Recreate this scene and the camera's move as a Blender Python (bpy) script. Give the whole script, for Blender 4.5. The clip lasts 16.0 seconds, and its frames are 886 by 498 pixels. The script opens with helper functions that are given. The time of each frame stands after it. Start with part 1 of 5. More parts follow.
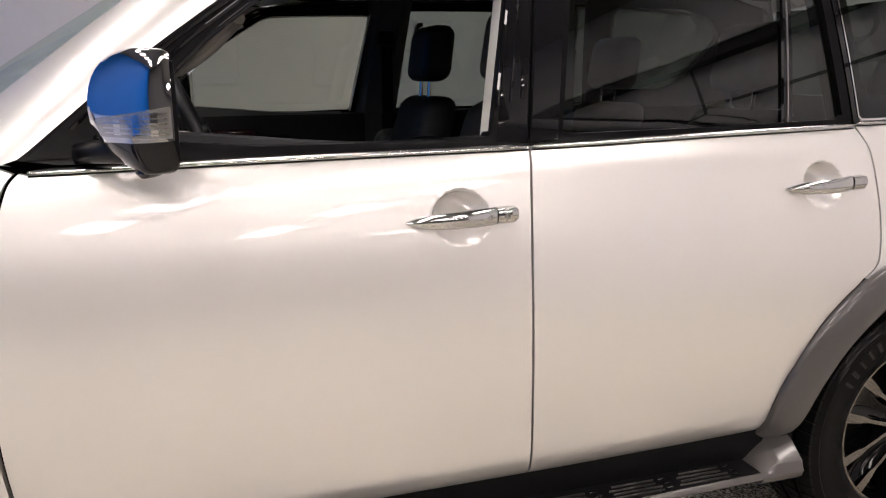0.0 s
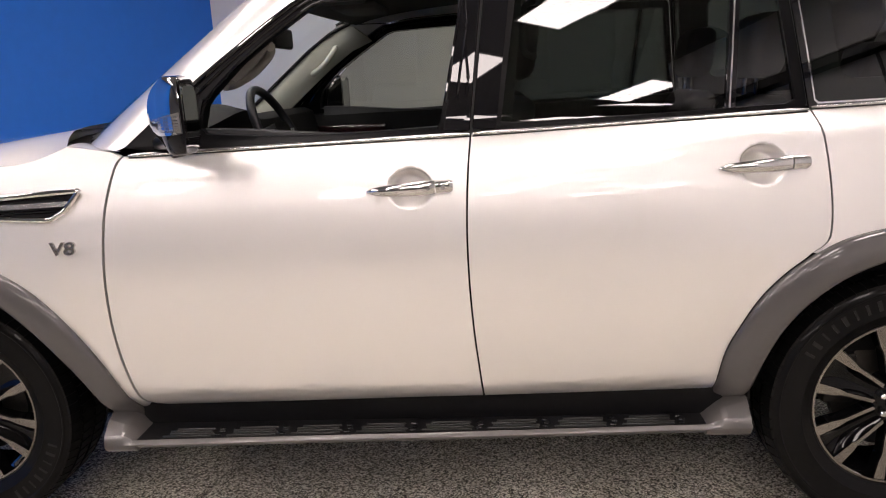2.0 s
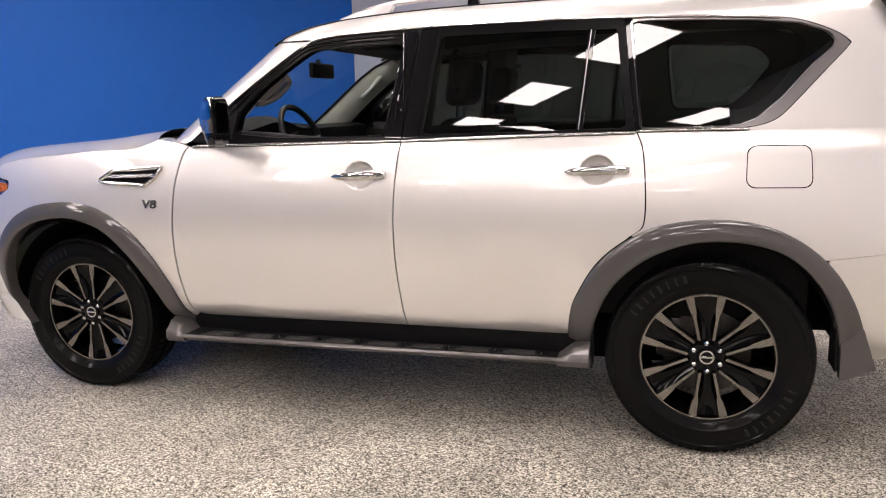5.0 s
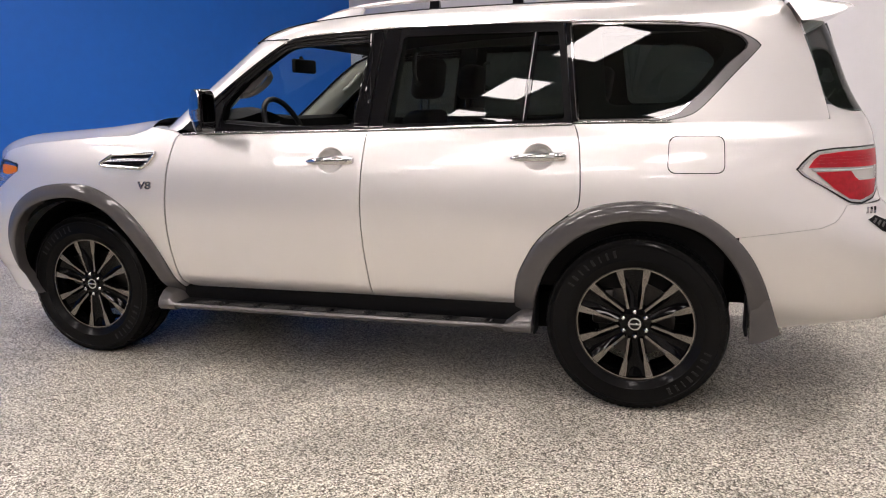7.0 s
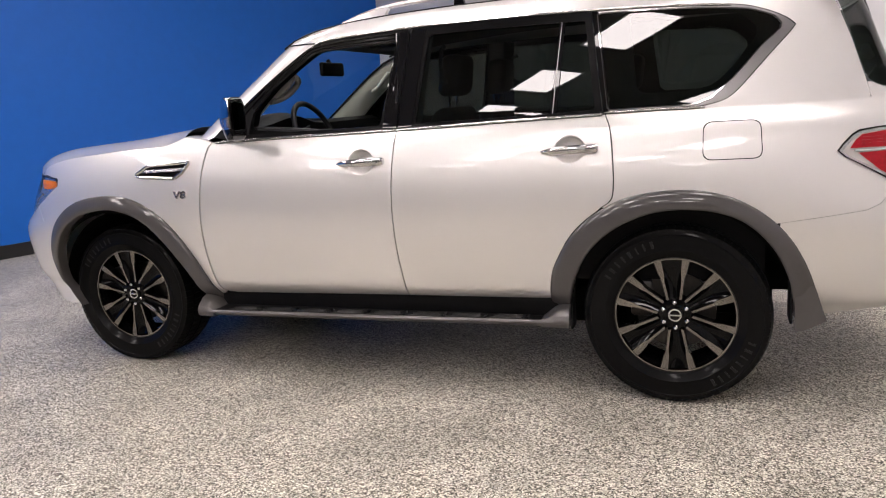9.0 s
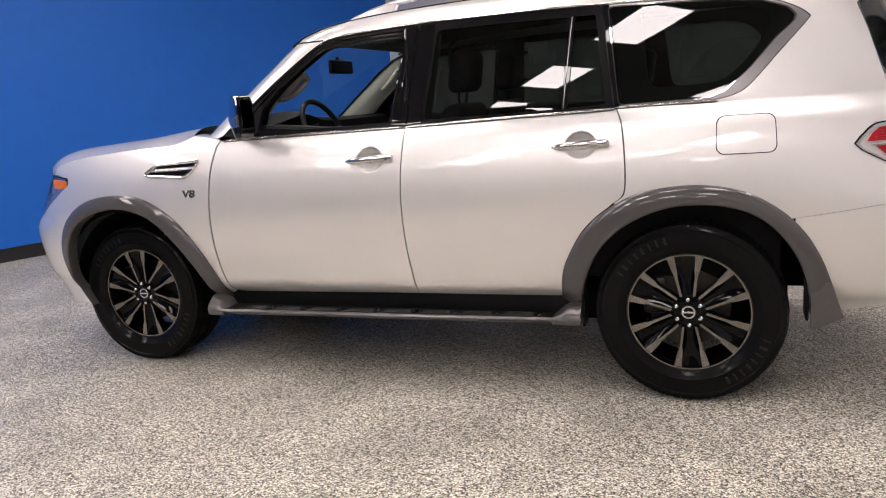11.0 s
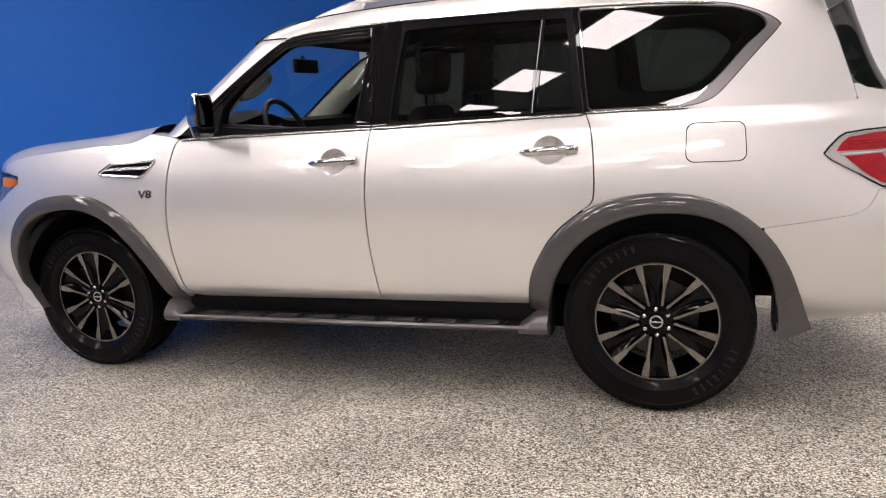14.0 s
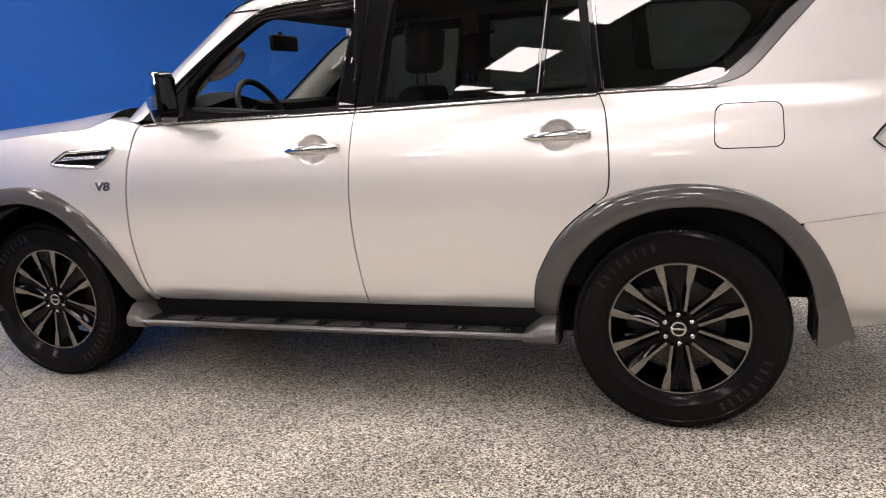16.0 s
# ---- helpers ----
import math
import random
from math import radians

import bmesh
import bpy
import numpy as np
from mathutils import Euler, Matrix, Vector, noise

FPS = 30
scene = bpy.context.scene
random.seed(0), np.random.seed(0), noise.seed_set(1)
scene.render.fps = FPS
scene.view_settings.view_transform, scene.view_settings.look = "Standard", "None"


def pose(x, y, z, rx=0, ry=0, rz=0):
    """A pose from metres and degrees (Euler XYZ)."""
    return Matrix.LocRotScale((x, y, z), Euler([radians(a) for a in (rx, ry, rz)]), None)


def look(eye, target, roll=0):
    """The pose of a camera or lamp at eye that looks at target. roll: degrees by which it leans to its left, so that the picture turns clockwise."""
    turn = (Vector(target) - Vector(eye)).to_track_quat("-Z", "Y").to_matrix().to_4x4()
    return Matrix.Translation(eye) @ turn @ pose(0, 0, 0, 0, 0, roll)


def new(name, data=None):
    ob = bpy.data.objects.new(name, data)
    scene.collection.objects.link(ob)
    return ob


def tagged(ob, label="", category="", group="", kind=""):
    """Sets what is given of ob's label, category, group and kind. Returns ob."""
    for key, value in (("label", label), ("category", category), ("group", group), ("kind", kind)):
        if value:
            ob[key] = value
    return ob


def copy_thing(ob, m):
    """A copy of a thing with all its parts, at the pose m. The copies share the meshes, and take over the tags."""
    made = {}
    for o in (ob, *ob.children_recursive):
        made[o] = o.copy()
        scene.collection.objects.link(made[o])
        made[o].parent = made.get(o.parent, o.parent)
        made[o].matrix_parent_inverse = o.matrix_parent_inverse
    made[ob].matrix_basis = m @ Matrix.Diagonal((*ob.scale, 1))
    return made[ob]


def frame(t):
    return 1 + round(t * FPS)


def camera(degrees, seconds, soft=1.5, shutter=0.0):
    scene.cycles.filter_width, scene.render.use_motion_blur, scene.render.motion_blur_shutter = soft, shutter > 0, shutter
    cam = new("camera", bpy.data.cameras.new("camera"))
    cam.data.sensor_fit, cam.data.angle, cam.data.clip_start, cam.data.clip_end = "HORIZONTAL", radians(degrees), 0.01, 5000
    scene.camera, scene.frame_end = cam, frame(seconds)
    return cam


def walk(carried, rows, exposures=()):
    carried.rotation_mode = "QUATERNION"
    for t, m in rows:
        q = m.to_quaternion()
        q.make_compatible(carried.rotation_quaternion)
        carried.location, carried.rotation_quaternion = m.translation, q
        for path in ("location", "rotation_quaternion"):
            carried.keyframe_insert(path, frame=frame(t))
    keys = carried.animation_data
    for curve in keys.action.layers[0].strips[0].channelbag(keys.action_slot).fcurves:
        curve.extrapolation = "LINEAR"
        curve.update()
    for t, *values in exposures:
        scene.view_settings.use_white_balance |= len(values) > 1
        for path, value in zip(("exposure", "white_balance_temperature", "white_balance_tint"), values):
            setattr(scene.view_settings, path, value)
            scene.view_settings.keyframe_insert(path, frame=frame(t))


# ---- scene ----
cam = camera(60.4, 16.0, soft=1.1)
PATH = [
    (0, (1.095, -1.601, 1.441), (1.666, 0.265, 1.004), -0.4),
    (0.5, (1.281, -1.702, 1.465), (1.666, 0.208, 1.014), -3.1),
    (1, (1.422, -1.901, 1.461), (1.583, 0.037, 0.994), -4.7),
    (1.5, (1.649, -2.057, 1.447), (1.583, -0.108, 1.001), -4.1),
    (2, (1.885, -2.229, 1.452), (1.725, -0.284, 1.013), -3.1),
    (2.5, (2.036, -2.379, 1.447), (1.798, -0.442, 1.011), -1.6),
    (3, (2.266, -2.447, 1.444), (1.915, -0.534, 0.976), -0.5),
    (3.2, (2.354, -2.49, 1.445), (1.97, -0.582, 0.986), -0.2),
    (5.3, (2.984, -3.194, 1.425), (2.403, -1.315, 1.061), -1.5),
    (5.5, (3.019, -3.252, 1.432), (2.455, -1.369, 1.063), -1.5),
    (6, (3.153, -3.305, 1.405), (2.596, -1.421, 1.036), -0.7),
    (6.5, (3.241, -3.354, 1.414), (2.669, -1.475, 1.038), -0.4),
    (7, (3.248, -3.418, 1.411), (2.66, -1.545, 1.033), -0.9),
    (7.5, (3.234, -3.446, 1.421), (2.624, -1.581, 1.038), -1.5),
    (8, (3.243, -3.426, 1.416), (2.608, -1.567, 1.036), -2.3),
    (8.5, (3.245, -3.408, 1.416), (2.586, -1.559, 1.032), -3.1),
    (9, (3.258, -3.392, 1.415), (2.577, -1.551, 1.031), -3.7),
    (9.5, (3.264, -3.385, 1.405), (2.569, -1.548, 1.025), -3.9),
    (12, (3.243, -3.345, 1.397), (2.532, -1.516, 1.011), -4.2),
    (12.5, (3.239, -3.335, 1.395), (2.54, -1.5, 1.015), -3.8),
    (13, (3.241, -3.315, 1.409), (2.564, -1.47, 1.035), -3.4),
    (13.5, (3.241, -3.295, 1.402), (2.587, -1.442, 1.03), -3.1),
    (14, (3.242, -3.269, 1.398), (2.608, -1.411, 1.015), -3.1),
    (14.5, (3.219, -3.23, 1.379), (2.608, -1.368, 0.98), -3.3),
    (15, (3.156, -3.147, 1.372), (2.556, -1.286, 0.953), -3.4),
    (15.5, (3.088, -3.028, 1.384), (2.49, -1.168, 0.956), -3.5),
    (16, (3.102, -2.898, 1.377), (2.492, -1.04, 0.954), -3.3),
]
walk(cam, [(t, look(eye, target, roll)) for t, eye, target, roll in PATH], [(0.0, 0.08, 6500, 10), (1.0, 0.12, 6500, 10), (2.0, 0.22, 6560, 13), (3.2, 0.24, 6560, 13), (5.5, 0.10, 6480, 12), (7.0, -0.02, 6380, 11), (9.0, -0.06, 6320, 11), (12.5, -0.04, 6310, 11), (14.5, 0.0, 6360, 11), (16.0, 0.04, 6400, 11)])

# ---- world and exposure ----
world = bpy.data.worlds.new("world")
world.use_nodes = True
world.node_tree.nodes["Background"].inputs[0].default_value = (0.02, 0.022, 0.025, 1)
world.node_tree.nodes["Background"].inputs[1].default_value = 0.3
scene.world = world
scene.view_settings.exposure = 0.0
PANEL_GLOW = 20.5


# ---- materials ----
def mat(name, colour, rough=0.5, metal=0.0, coat=0.0, grain=0.0, grain_scale=60.0, bump=0.0, bump_scale=200.0, emit=0.0, spec=0.5, coat_rough=0.03, rough_var=0.0):
    m = bpy.data.materials.new(name)
    m.use_nodes = True
    nt = m.node_tree
    b = nt.nodes["Principled BSDF"]
    b.inputs["Base Color"].default_value = (*colour, 1)
    b.inputs["Roughness"].default_value = rough
    b.inputs["Metallic"].default_value = metal
    b.inputs["Coat Weight"].default_value = coat
    b.inputs["Coat Roughness"].default_value = coat_rough
    b.inputs["Specular IOR Level"].default_value = spec
    if emit:
        b.inputs["Emission Color"].default_value = (*colour, 1)
        b.inputs["Emission Strength"].default_value = emit
    if grain or bump or rough_var:
        tc = nt.nodes.new("ShaderNodeTexCoord")
    if grain:
        n1 = nt.nodes.new("ShaderNodeTexNoise")
        n1.inputs["Scale"].default_value = grain_scale
        n1.inputs["Detail"].default_value = 5
        n2 = nt.nodes.new("ShaderNodeTexNoise")
        n2.inputs["Scale"].default_value = grain_scale / 25
        n2.inputs["Detail"].default_value = 3
        add = nt.nodes.new("ShaderNodeMath")
        add.operation = "ADD"
        rng = nt.nodes.new("ShaderNodeMapRange")
        rng.inputs[1].default_value, rng.inputs[2].default_value = 0.6, 1.4
        rng.inputs[3].default_value, rng.inputs[4].default_value = 1 - grain, 1 + grain
        mul = nt.nodes.new("ShaderNodeMix")
        mul.data_type, mul.blend_type = "RGBA", "MULTIPLY"
        mul.inputs[0].default_value = 1
        mul.inputs[6].default_value = (*colour, 1)
        nt.links.new(tc.outputs["Object"], n1.inputs["Vector"])
        nt.links.new(tc.outputs["Object"], n2.inputs["Vector"])
        nt.links.new(n1.outputs[0], add.inputs[0])
        nt.links.new(n2.outputs[0], add.inputs[1])
        nt.links.new(add.outputs[0], rng.inputs[0])
        nt.links.new(rng.outputs[0], mul.inputs[7])
        nt.links.new(mul.outputs[2], b.inputs["Base Color"])
    if rough_var:
        n4 = nt.nodes.new("ShaderNodeTexNoise")
        n4.inputs["Scale"].default_value = 9
        n4.inputs["Detail"].default_value = 6
        r4 = nt.nodes.new("ShaderNodeMapRange")
        r4.inputs[3].default_value, r4.inputs[4].default_value = max(0, rough - rough_var), rough + rough_var
        nt.links.new(tc.outputs["Object"], n4.inputs["Vector"])
        nt.links.new(n4.outputs[0], r4.inputs[0])
        nt.links.new(r4.outputs[0], b.inputs["Roughness"])
    if bump:
        n3 = nt.nodes.new("ShaderNodeTexNoise")
        n3.inputs["Scale"].default_value = bump_scale
        bp = nt.nodes.new("ShaderNodeBump")
        bp.inputs["Strength"].default_value = bump
        bp.inputs["Distance"].default_value = 0.002
        nt.links.new(tc.outputs["Object"], n3.inputs["Vector"])
        nt.links.new(n3.outputs[0], bp.inputs["Height"])
        nt.links.new(bp.outputs[0], b.inputs["Normal"])
    return m


def glass(name, tint, gloss=1.0):
    """A thin pane: tinted see-through, with the mirror gloss of its two faces."""
    m = bpy.data.materials.new(name)
    m.use_nodes = True
    nt = m.node_tree
    nt.nodes.remove(nt.nodes["Principled BSDF"])
    out = nt.nodes["Material Output"]
    tr = nt.nodes.new("ShaderNodeBsdfTransparent")
    tr.inputs[0].default_value = (*tint, 1)
    gl = nt.nodes.new("ShaderNodeBsdfGlossy")
    gl.inputs["Roughness"].default_value = 0.0
    fr = nt.nodes.new("ShaderNodeLayerWeight")
    fr.inputs[0].default_value = 0.5
    pw = nt.nodes.new("ShaderNodeMath")
    pw.operation = "POWER"
    pw.inputs[1].default_value = 5.0
    mu = nt.nodes.new("ShaderNodeMath")
    mu.operation, mu.use_clamp = "MULTIPLY_ADD", True
    mu.inputs[1].default_value, mu.inputs[2].default_value = 0.92 * gloss, 0.075 * gloss
    nt.links.new(fr.outputs["Facing"], pw.inputs[0])
    mix = nt.nodes.new("ShaderNodeMixShader")
    nt.links.new(pw.outputs[0], mu.inputs[0])
    nt.links.new(mu.outputs[0], mix.inputs[0])
    nt.links.new(tr.outputs[0], mix.inputs[1])
    nt.links.new(gl.outputs[0], mix.inputs[2])
    nt.links.new(mix.outputs[0], out.inputs[0])
    return m


def pearl_paint():
    m = mat("pearl_white_paint", (0.815, 0.795, 0.775), rough=0.35, metal=0.62, coat=1.0, coat_rough=0.0)
    nt = m.node_tree
    b = nt.nodes["Principled BSDF"]
    tc = nt.nodes.new("ShaderNodeTexCoord")
    vo = nt.nodes.new("ShaderNodeTexVoronoi")
    vo.inputs["Scale"].default_value = 900
    bp = nt.nodes.new("ShaderNodeBump")
    bp.inputs["Strength"].default_value = 0.03
    bp.inputs["Distance"].default_value = 0.0005
    nt.links.new(tc.outputs["Object"], vo.inputs["Vector"])
    nt.links.new(vo.outputs["Distance"], bp.inputs["Height"])
    nt.links.new(bp.outputs[0], b.inputs["Normal"])
    return m


def flake_floor():
    """Cast floor of mixed light, mid and dark flakes under a dull clear coat, with faint wear stains."""
    m = mat("flake_floor", (0.4, 0.38, 0.36), rough=0.45, spec=0.28)
    nt = m.node_tree
    b = nt.nodes["Principled BSDF"]
    tc = nt.nodes.new("ShaderNodeTexCoord")
    vo = nt.nodes.new("ShaderNodeTexVoronoi")
    vo.inputs["Scale"].default_value = 180
    vo2 = nt.nodes.new("ShaderNodeTexVoronoi")
    vo2.inputs["Scale"].default_value = 55
    ramp = nt.nodes.new("ShaderNodeValToRGB")
    cr = ramp.color_ramp
    cr.interpolation = "CONSTANT"
    cols = [(0.0, (0.050, 0.041, 0.031)), (0.22, (0.22, 0.195, 0.150)), (0.42, (0.47, 0.436, 0.358)), (0.62, (0.745, 0.706, 0.602)), (0.80, (0.95, 0.918, 0.816))]
    cr.elements[0].position, cr.elements[0].color = 0.0, (*cols[0][1], 1)
    cr.elements[1].position, cr.elements[1].color = cols[1][0], (*cols[1][1], 1)
    for p, c in cols[2:]:
        cr.elements.new(p).color = (*c, 1)
    sep = nt.nodes.new("ShaderNodeSeparateColor")
    mixv = nt.nodes.new("ShaderNodeMix")
    mixv.data_type = "FLOAT"
    mixv.inputs[0].default_value = 0.10
    sep2 = nt.nodes.new("ShaderNodeSeparateColor")
    st = nt.nodes.new("ShaderNodeTexNoise")
    st.inputs["Scale"].default_value = 1.7
    st.inputs["Detail"].default_value = 6
    st.inputs["Roughness"].default_value = 0.6
    sr = nt.nodes.new("ShaderNodeMapRange")
    sr.inputs[1].default_value, sr.inputs[2].default_value = 0.3, 0.7
    sr.inputs[3].default_value, sr.inputs[4].default_value = 0.68, 1.14
    mul = nt.nodes.new("ShaderNodeMix")
    mul.data_type, mul.blend_type = "RGBA", "MULTIPLY"
    mul.inputs[0].default_value = 1
    bp = nt.nodes.new("ShaderNodeBump")
    bp.inputs["Strength"].default_value = 0.25
    bp.inputs["Distance"].default_value = 0.001
    L = nt.links.new
    for v in (vo, vo2, st):
        L(tc.outputs["Object"], v.inputs["Vector"])
    L(vo.outputs["Color"], sep.inputs[0])
    L(vo2.outputs["Color"], sep2.inputs[0])
    L(sep.outputs[0], mixv.inputs[2])
    L(sep2.outputs[1], mixv.inputs[3])
    L(mixv.outputs[0], ramp.inputs[0])
    L(st.outputs[0], sr.inputs[0])
    L(ramp.outputs[0], mul.inputs[6])
    L(sr.outputs[0], mul.inputs[7])
    L(mul.outputs[2], b.inputs["Base Color"])
    L(sep.outputs[1], bp.inputs["Height"])
    L(bp.outputs[0], b.inputs["Normal"])
    return m


PAINT = pearl_paint()
FLARE = mat("warm_grey_plastic", (0.062, 0.058, 0.057), rough=0.5, spec=0.3, coat=0.9, coat_rough=0.03, grain=0.06)
STEP_GREY = mat("warm_silver_plastic", (0.105, 0.098, 0.095), rough=0.32, metal=0.4, coat=0.3, grain=0.05)
RIB = mat("worn_black_rib", (0.022, 0.021, 0.020), rough=0.28, spec=0.5, grain=0.2)
CHROME = mat("chrome", (0.66, 0.655, 0.65), rough=0.04, metal=1.0)
HANDLE = mat("brushed_chrome", (0.60, 0.595, 0.59), rough=0.12, metal=1.0)
SATIN = mat("satin_silver", (0.52, 0.51, 0.50), rough=0.22, metal=1.0, grain=0.04)
SURROUND = mat("smoked_silver", (0.29, 0.28, 0.28), rough=0.28, metal=1.0, grain=0.04)
PIANO = mat("gloss_black_trim", (0.006, 0.006, 0.007), rough=0.02, spec=0.4)
BRIGHT = mat("polished_strip", (0.56, 0.55, 0.54), rough=0.2, metal=1.0)
SEMI = mat("semi_gloss_black_trim", (0.004, 0.004, 0.0045), rough=0.3, spec=0.07, grain=0.1)
RUBBER = mat("black_rubber_seal", (0.008, 0.008, 0.009), spec=0.12, rough=0.5, grain=0.2)
MATTE = mat("matte_black_plastic", (0.007, 0.007, 0.0075), spec=0.10, rough=0.5, grain=0.25, bump=0.15, bump_scale=500)
DARK = mat("dark_underbody", (0.004, 0.004, 0.004), spec=0.05, rough=0.85, grain=0.3)
TYRE = mat("tyre_rubber", (0.0045, 0.0045, 0.0047), spec=0.05, rough=0.45, grain=0.25, rough_var=0.1, bump=0.1, bump_scale=300, coat=0.14, coat_rough=0.12)
LETTER = mat("grey_tyre_lettering", (0.0065, 0.0065, 0.007), rough=0.4, spec=0.3)
RIMBLACK = mat("gloss_black_wheel", (0.003, 0.003, 0.0033), rough=0.04, spec=0.16)
MACHINED = mat("machined_wheel_face", (0.21, 0.197, 0.183), rough=0.13, metal=1.0, grain=0.08, grain_scale=120)
ROTOR = mat("brake_metal", (0.06, 0.057, 0.054), rough=0.4, metal=0.9, grain=0.2)
LEATHER = mat("charcoal_leather", (0.018, 0.018, 0.020), rough=0.48, grain=0.2, bump=0.3, bump_scale=250)
DASH = mat("soft_dash_plastic", (0.006, 0.006, 0.0065), rough=0.55, spec=0.10, grain=0.15, bump=0.2, bump_scale=400)
WOODTRIM = mat("dark_wood_veneer", (0.022, 0.006, 0.008), rough=0.12, coat=1.0, grain=0.4, grain_scale=30)
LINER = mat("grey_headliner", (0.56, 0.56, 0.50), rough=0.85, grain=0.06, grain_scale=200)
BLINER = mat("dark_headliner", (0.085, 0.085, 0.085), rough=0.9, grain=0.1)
CLEAR = glass("clear_tinted_glass", (0.31, 0.335, 0.285))
SHIELD = glass("windshield_glass", (0.90, 0.97, 0.94), 0.4)
PRIVACY = glass("privacy_glass", (0.145, 0.170, 0.156), 0.8)
LAMPCLEAR = glass("clear_lamp_lens", (0.92, 0.92, 0.92), 0.8)
AMBER = mat("amber_lens", (0.80, 0.20, 0.006), rough=0.3, spec=0.2)
REDLENS = mat("red_lens", (0.36, 0.004, 0.014), rough=0.35, spec=0.2, coat=0.35, coat_rough=0.05, grain=0.35, grain_scale=60)
SIGNAL = mat("clear_signal_lens", (0.36, 0.355, 0.35), rough=0.16, metal=0.7, coat=1.0)
WHITELENS = mat("white_lens", (0.58, 0.56, 0.54), rough=0.15, metal=0.4, coat=1.0)
LAMPBLUE = mat("headlamp_inner", (0.68, 0.71, 0.76), rough=0.22, metal=0.8, grain=0.5, grain_scale=30)
WHITEWALL = mat("white_wall_paint", (0.84, 0.83, 0.84), rough=0.75, grain=0.025, grain_scale=8, bump=0.05, bump_scale=120)
BLUEWALL = mat("blue_wall_paint", (0.001, 0.128, 0.58), rough=0.5, grain=0.05, grain_scale=8, bump=0.05, bump_scale=120)
SIDEWALL = mat("pale_grey_wall_paint", (0.68, 0.67, 0.665), rough=0.75, grain=0.03, grain_scale=8, bump=0.05, bump_scale=120)
GREYWALL = mat("grey_wall_paint", (0.09, 0.089, 0.091), rough=0.75, grain=0.03, grain_scale=8)
CEIL = mat("dark_ceiling_tile", (0.175, 0.172, 0.172), rough=0.9, grain=0.1, grain_scale=60)
BASE = mat("black_vinyl_baseboard", (0.012, 0.012, 0.014), rough=0.4)
DIFFUSER = mat("lit_diffuser", (1.0, 0.895, 0.855), rough=0.6, emit=PANEL_GLOW)
MIRROR = mat("mirror_glass", (0.22, 0.23, 0.24), rough=0.01, metal=1.0)
# near grip and pad: trim grey darkened to carry the shade they sit in
GRIP_SHADED = mat("grey_grip_plastic", (0.21, 0.205, 0.19), rough=0.6, grain=0.06)
TOPTRIM = mat("grey_soft_trim", (0.030, 0.031, 0.033), rough=0.55, spec=0.3, grain=0.15, bump=0.2, bump_scale=400)
FRAMEW = mat("white_lamp_frame", (0.7, 0.7, 0.7), rough=0.5)
FLOOR = flake_floor()


# ---- helpers of this scene ----
def finish(bm, name, material, parent=None, label="", smooth=True, sharp=38.0, normals=None):
    bm.normal_update()
    me = bpy.data.meshes.new(name)
    bm.to_mesh(me)
    bm.free()
    me.materials.append(material)
    if smooth:
        me.polygons.foreach_set("use_smooth", [True] * len(me.polygons))
        me.set_sharp_from_angle(angle=radians(sharp))
    ob = new(name, me)
    if parent:
        ob.parent = parent
    if label:
        ob["label"] = label
    return ob


def part(name, bm, material, parent, label="", **kw):
    return finish(bm, name, material, parent, label, **kw)


class Curve:
    """A monotone smooth curve through points."""

    def __init__(self, pts):
        self.x = np.array([p[0] for p in pts], float)
        self.y = np.array([p[1] for p in pts], float)
        h = np.diff(self.x)
        d = np.diff(self.y) / h
        m = np.zeros(len(self.x))
        m[0], m[-1] = d[0], d[-1]
        for i in range(1, len(m) - 1):
            if d[i - 1] * d[i] > 0:
                w1, w2 = 2 * h[i] + h[i - 1], h[i] + 2 * h[i - 1]
                m[i] = (w1 + w2) / (w1 / d[i - 1] + w2 / d[i])
        self.m = m

    def __call__(self, v):
        x, y, m = self.x, self.y, self.m
        if v <= x[0]:
            return float(y[0] + m[0] * (v - x[0]))
        if v >= x[-1]:
            return float(y[-1] + m[-1] * (v - x[-1]))
        i = int(np.searchsorted(x, v) - 1)
        h = x[i + 1] - x[i]
        t = (v - x[i]) / h
        return float((1 + 2 * t) * (1 - t) ** 2 * y[i] + t * (1 - t) ** 2 * h * m[i] + t * t * (3 - 2 * t) * y[i + 1] + t * t * (t - 1) * h * m[i + 1])


def sstep(a, b, v):
    t = min(1.0, max(0.0, (v - a) / (b - a)))
    return t * t * (3 - 2 * t)


def resample(pts, n, closed=False):
    """n points at even steps along a polyline."""
    p = [Vector(q) for q in pts]
    if closed:
        p.append(p[0])
    cum = [0.0]
    for a, b in zip(p, p[1:]):
        cum.append(cum[-1] + (b - a).length)
    out = []
    steps = n if closed else n - 1
    for k in range(n):
        s = cum[-1] * k / steps
        i = min(len(p) - 2, max(0, int(np.searchsorted(cum, s, side="right") - 1)))
        f = (s - cum[i]) / max(1e-9, cum[i + 1] - cum[i])
        out.append(p[i].lerp(p[i + 1], min(1, f)))
    return out


def spline(pts, per=6, closed=False):
    """Catmull-Rom through points."""
    p = [Vector(q) for q in pts]
    n = len(p)
    out = []
    for i in range(n if closed else n - 1):
        a = p[(i - 1) % n] if closed or i else p[0]
        b, c = p[i], p[(i + 1) % n]
        d = p[(i + 2) % n] if closed or i + 2 < n else p[-1]
        for k in range(per):
            t = k / per
            out.append(0.5 * ((2 * b) + (c - a) * t + (2 * a - 5 * b + 4 * c - d) * t * t + (3 * b - a - 3 * c + d) * t ** 3))
    if not closed:
        out.append(p[-1])
    return out


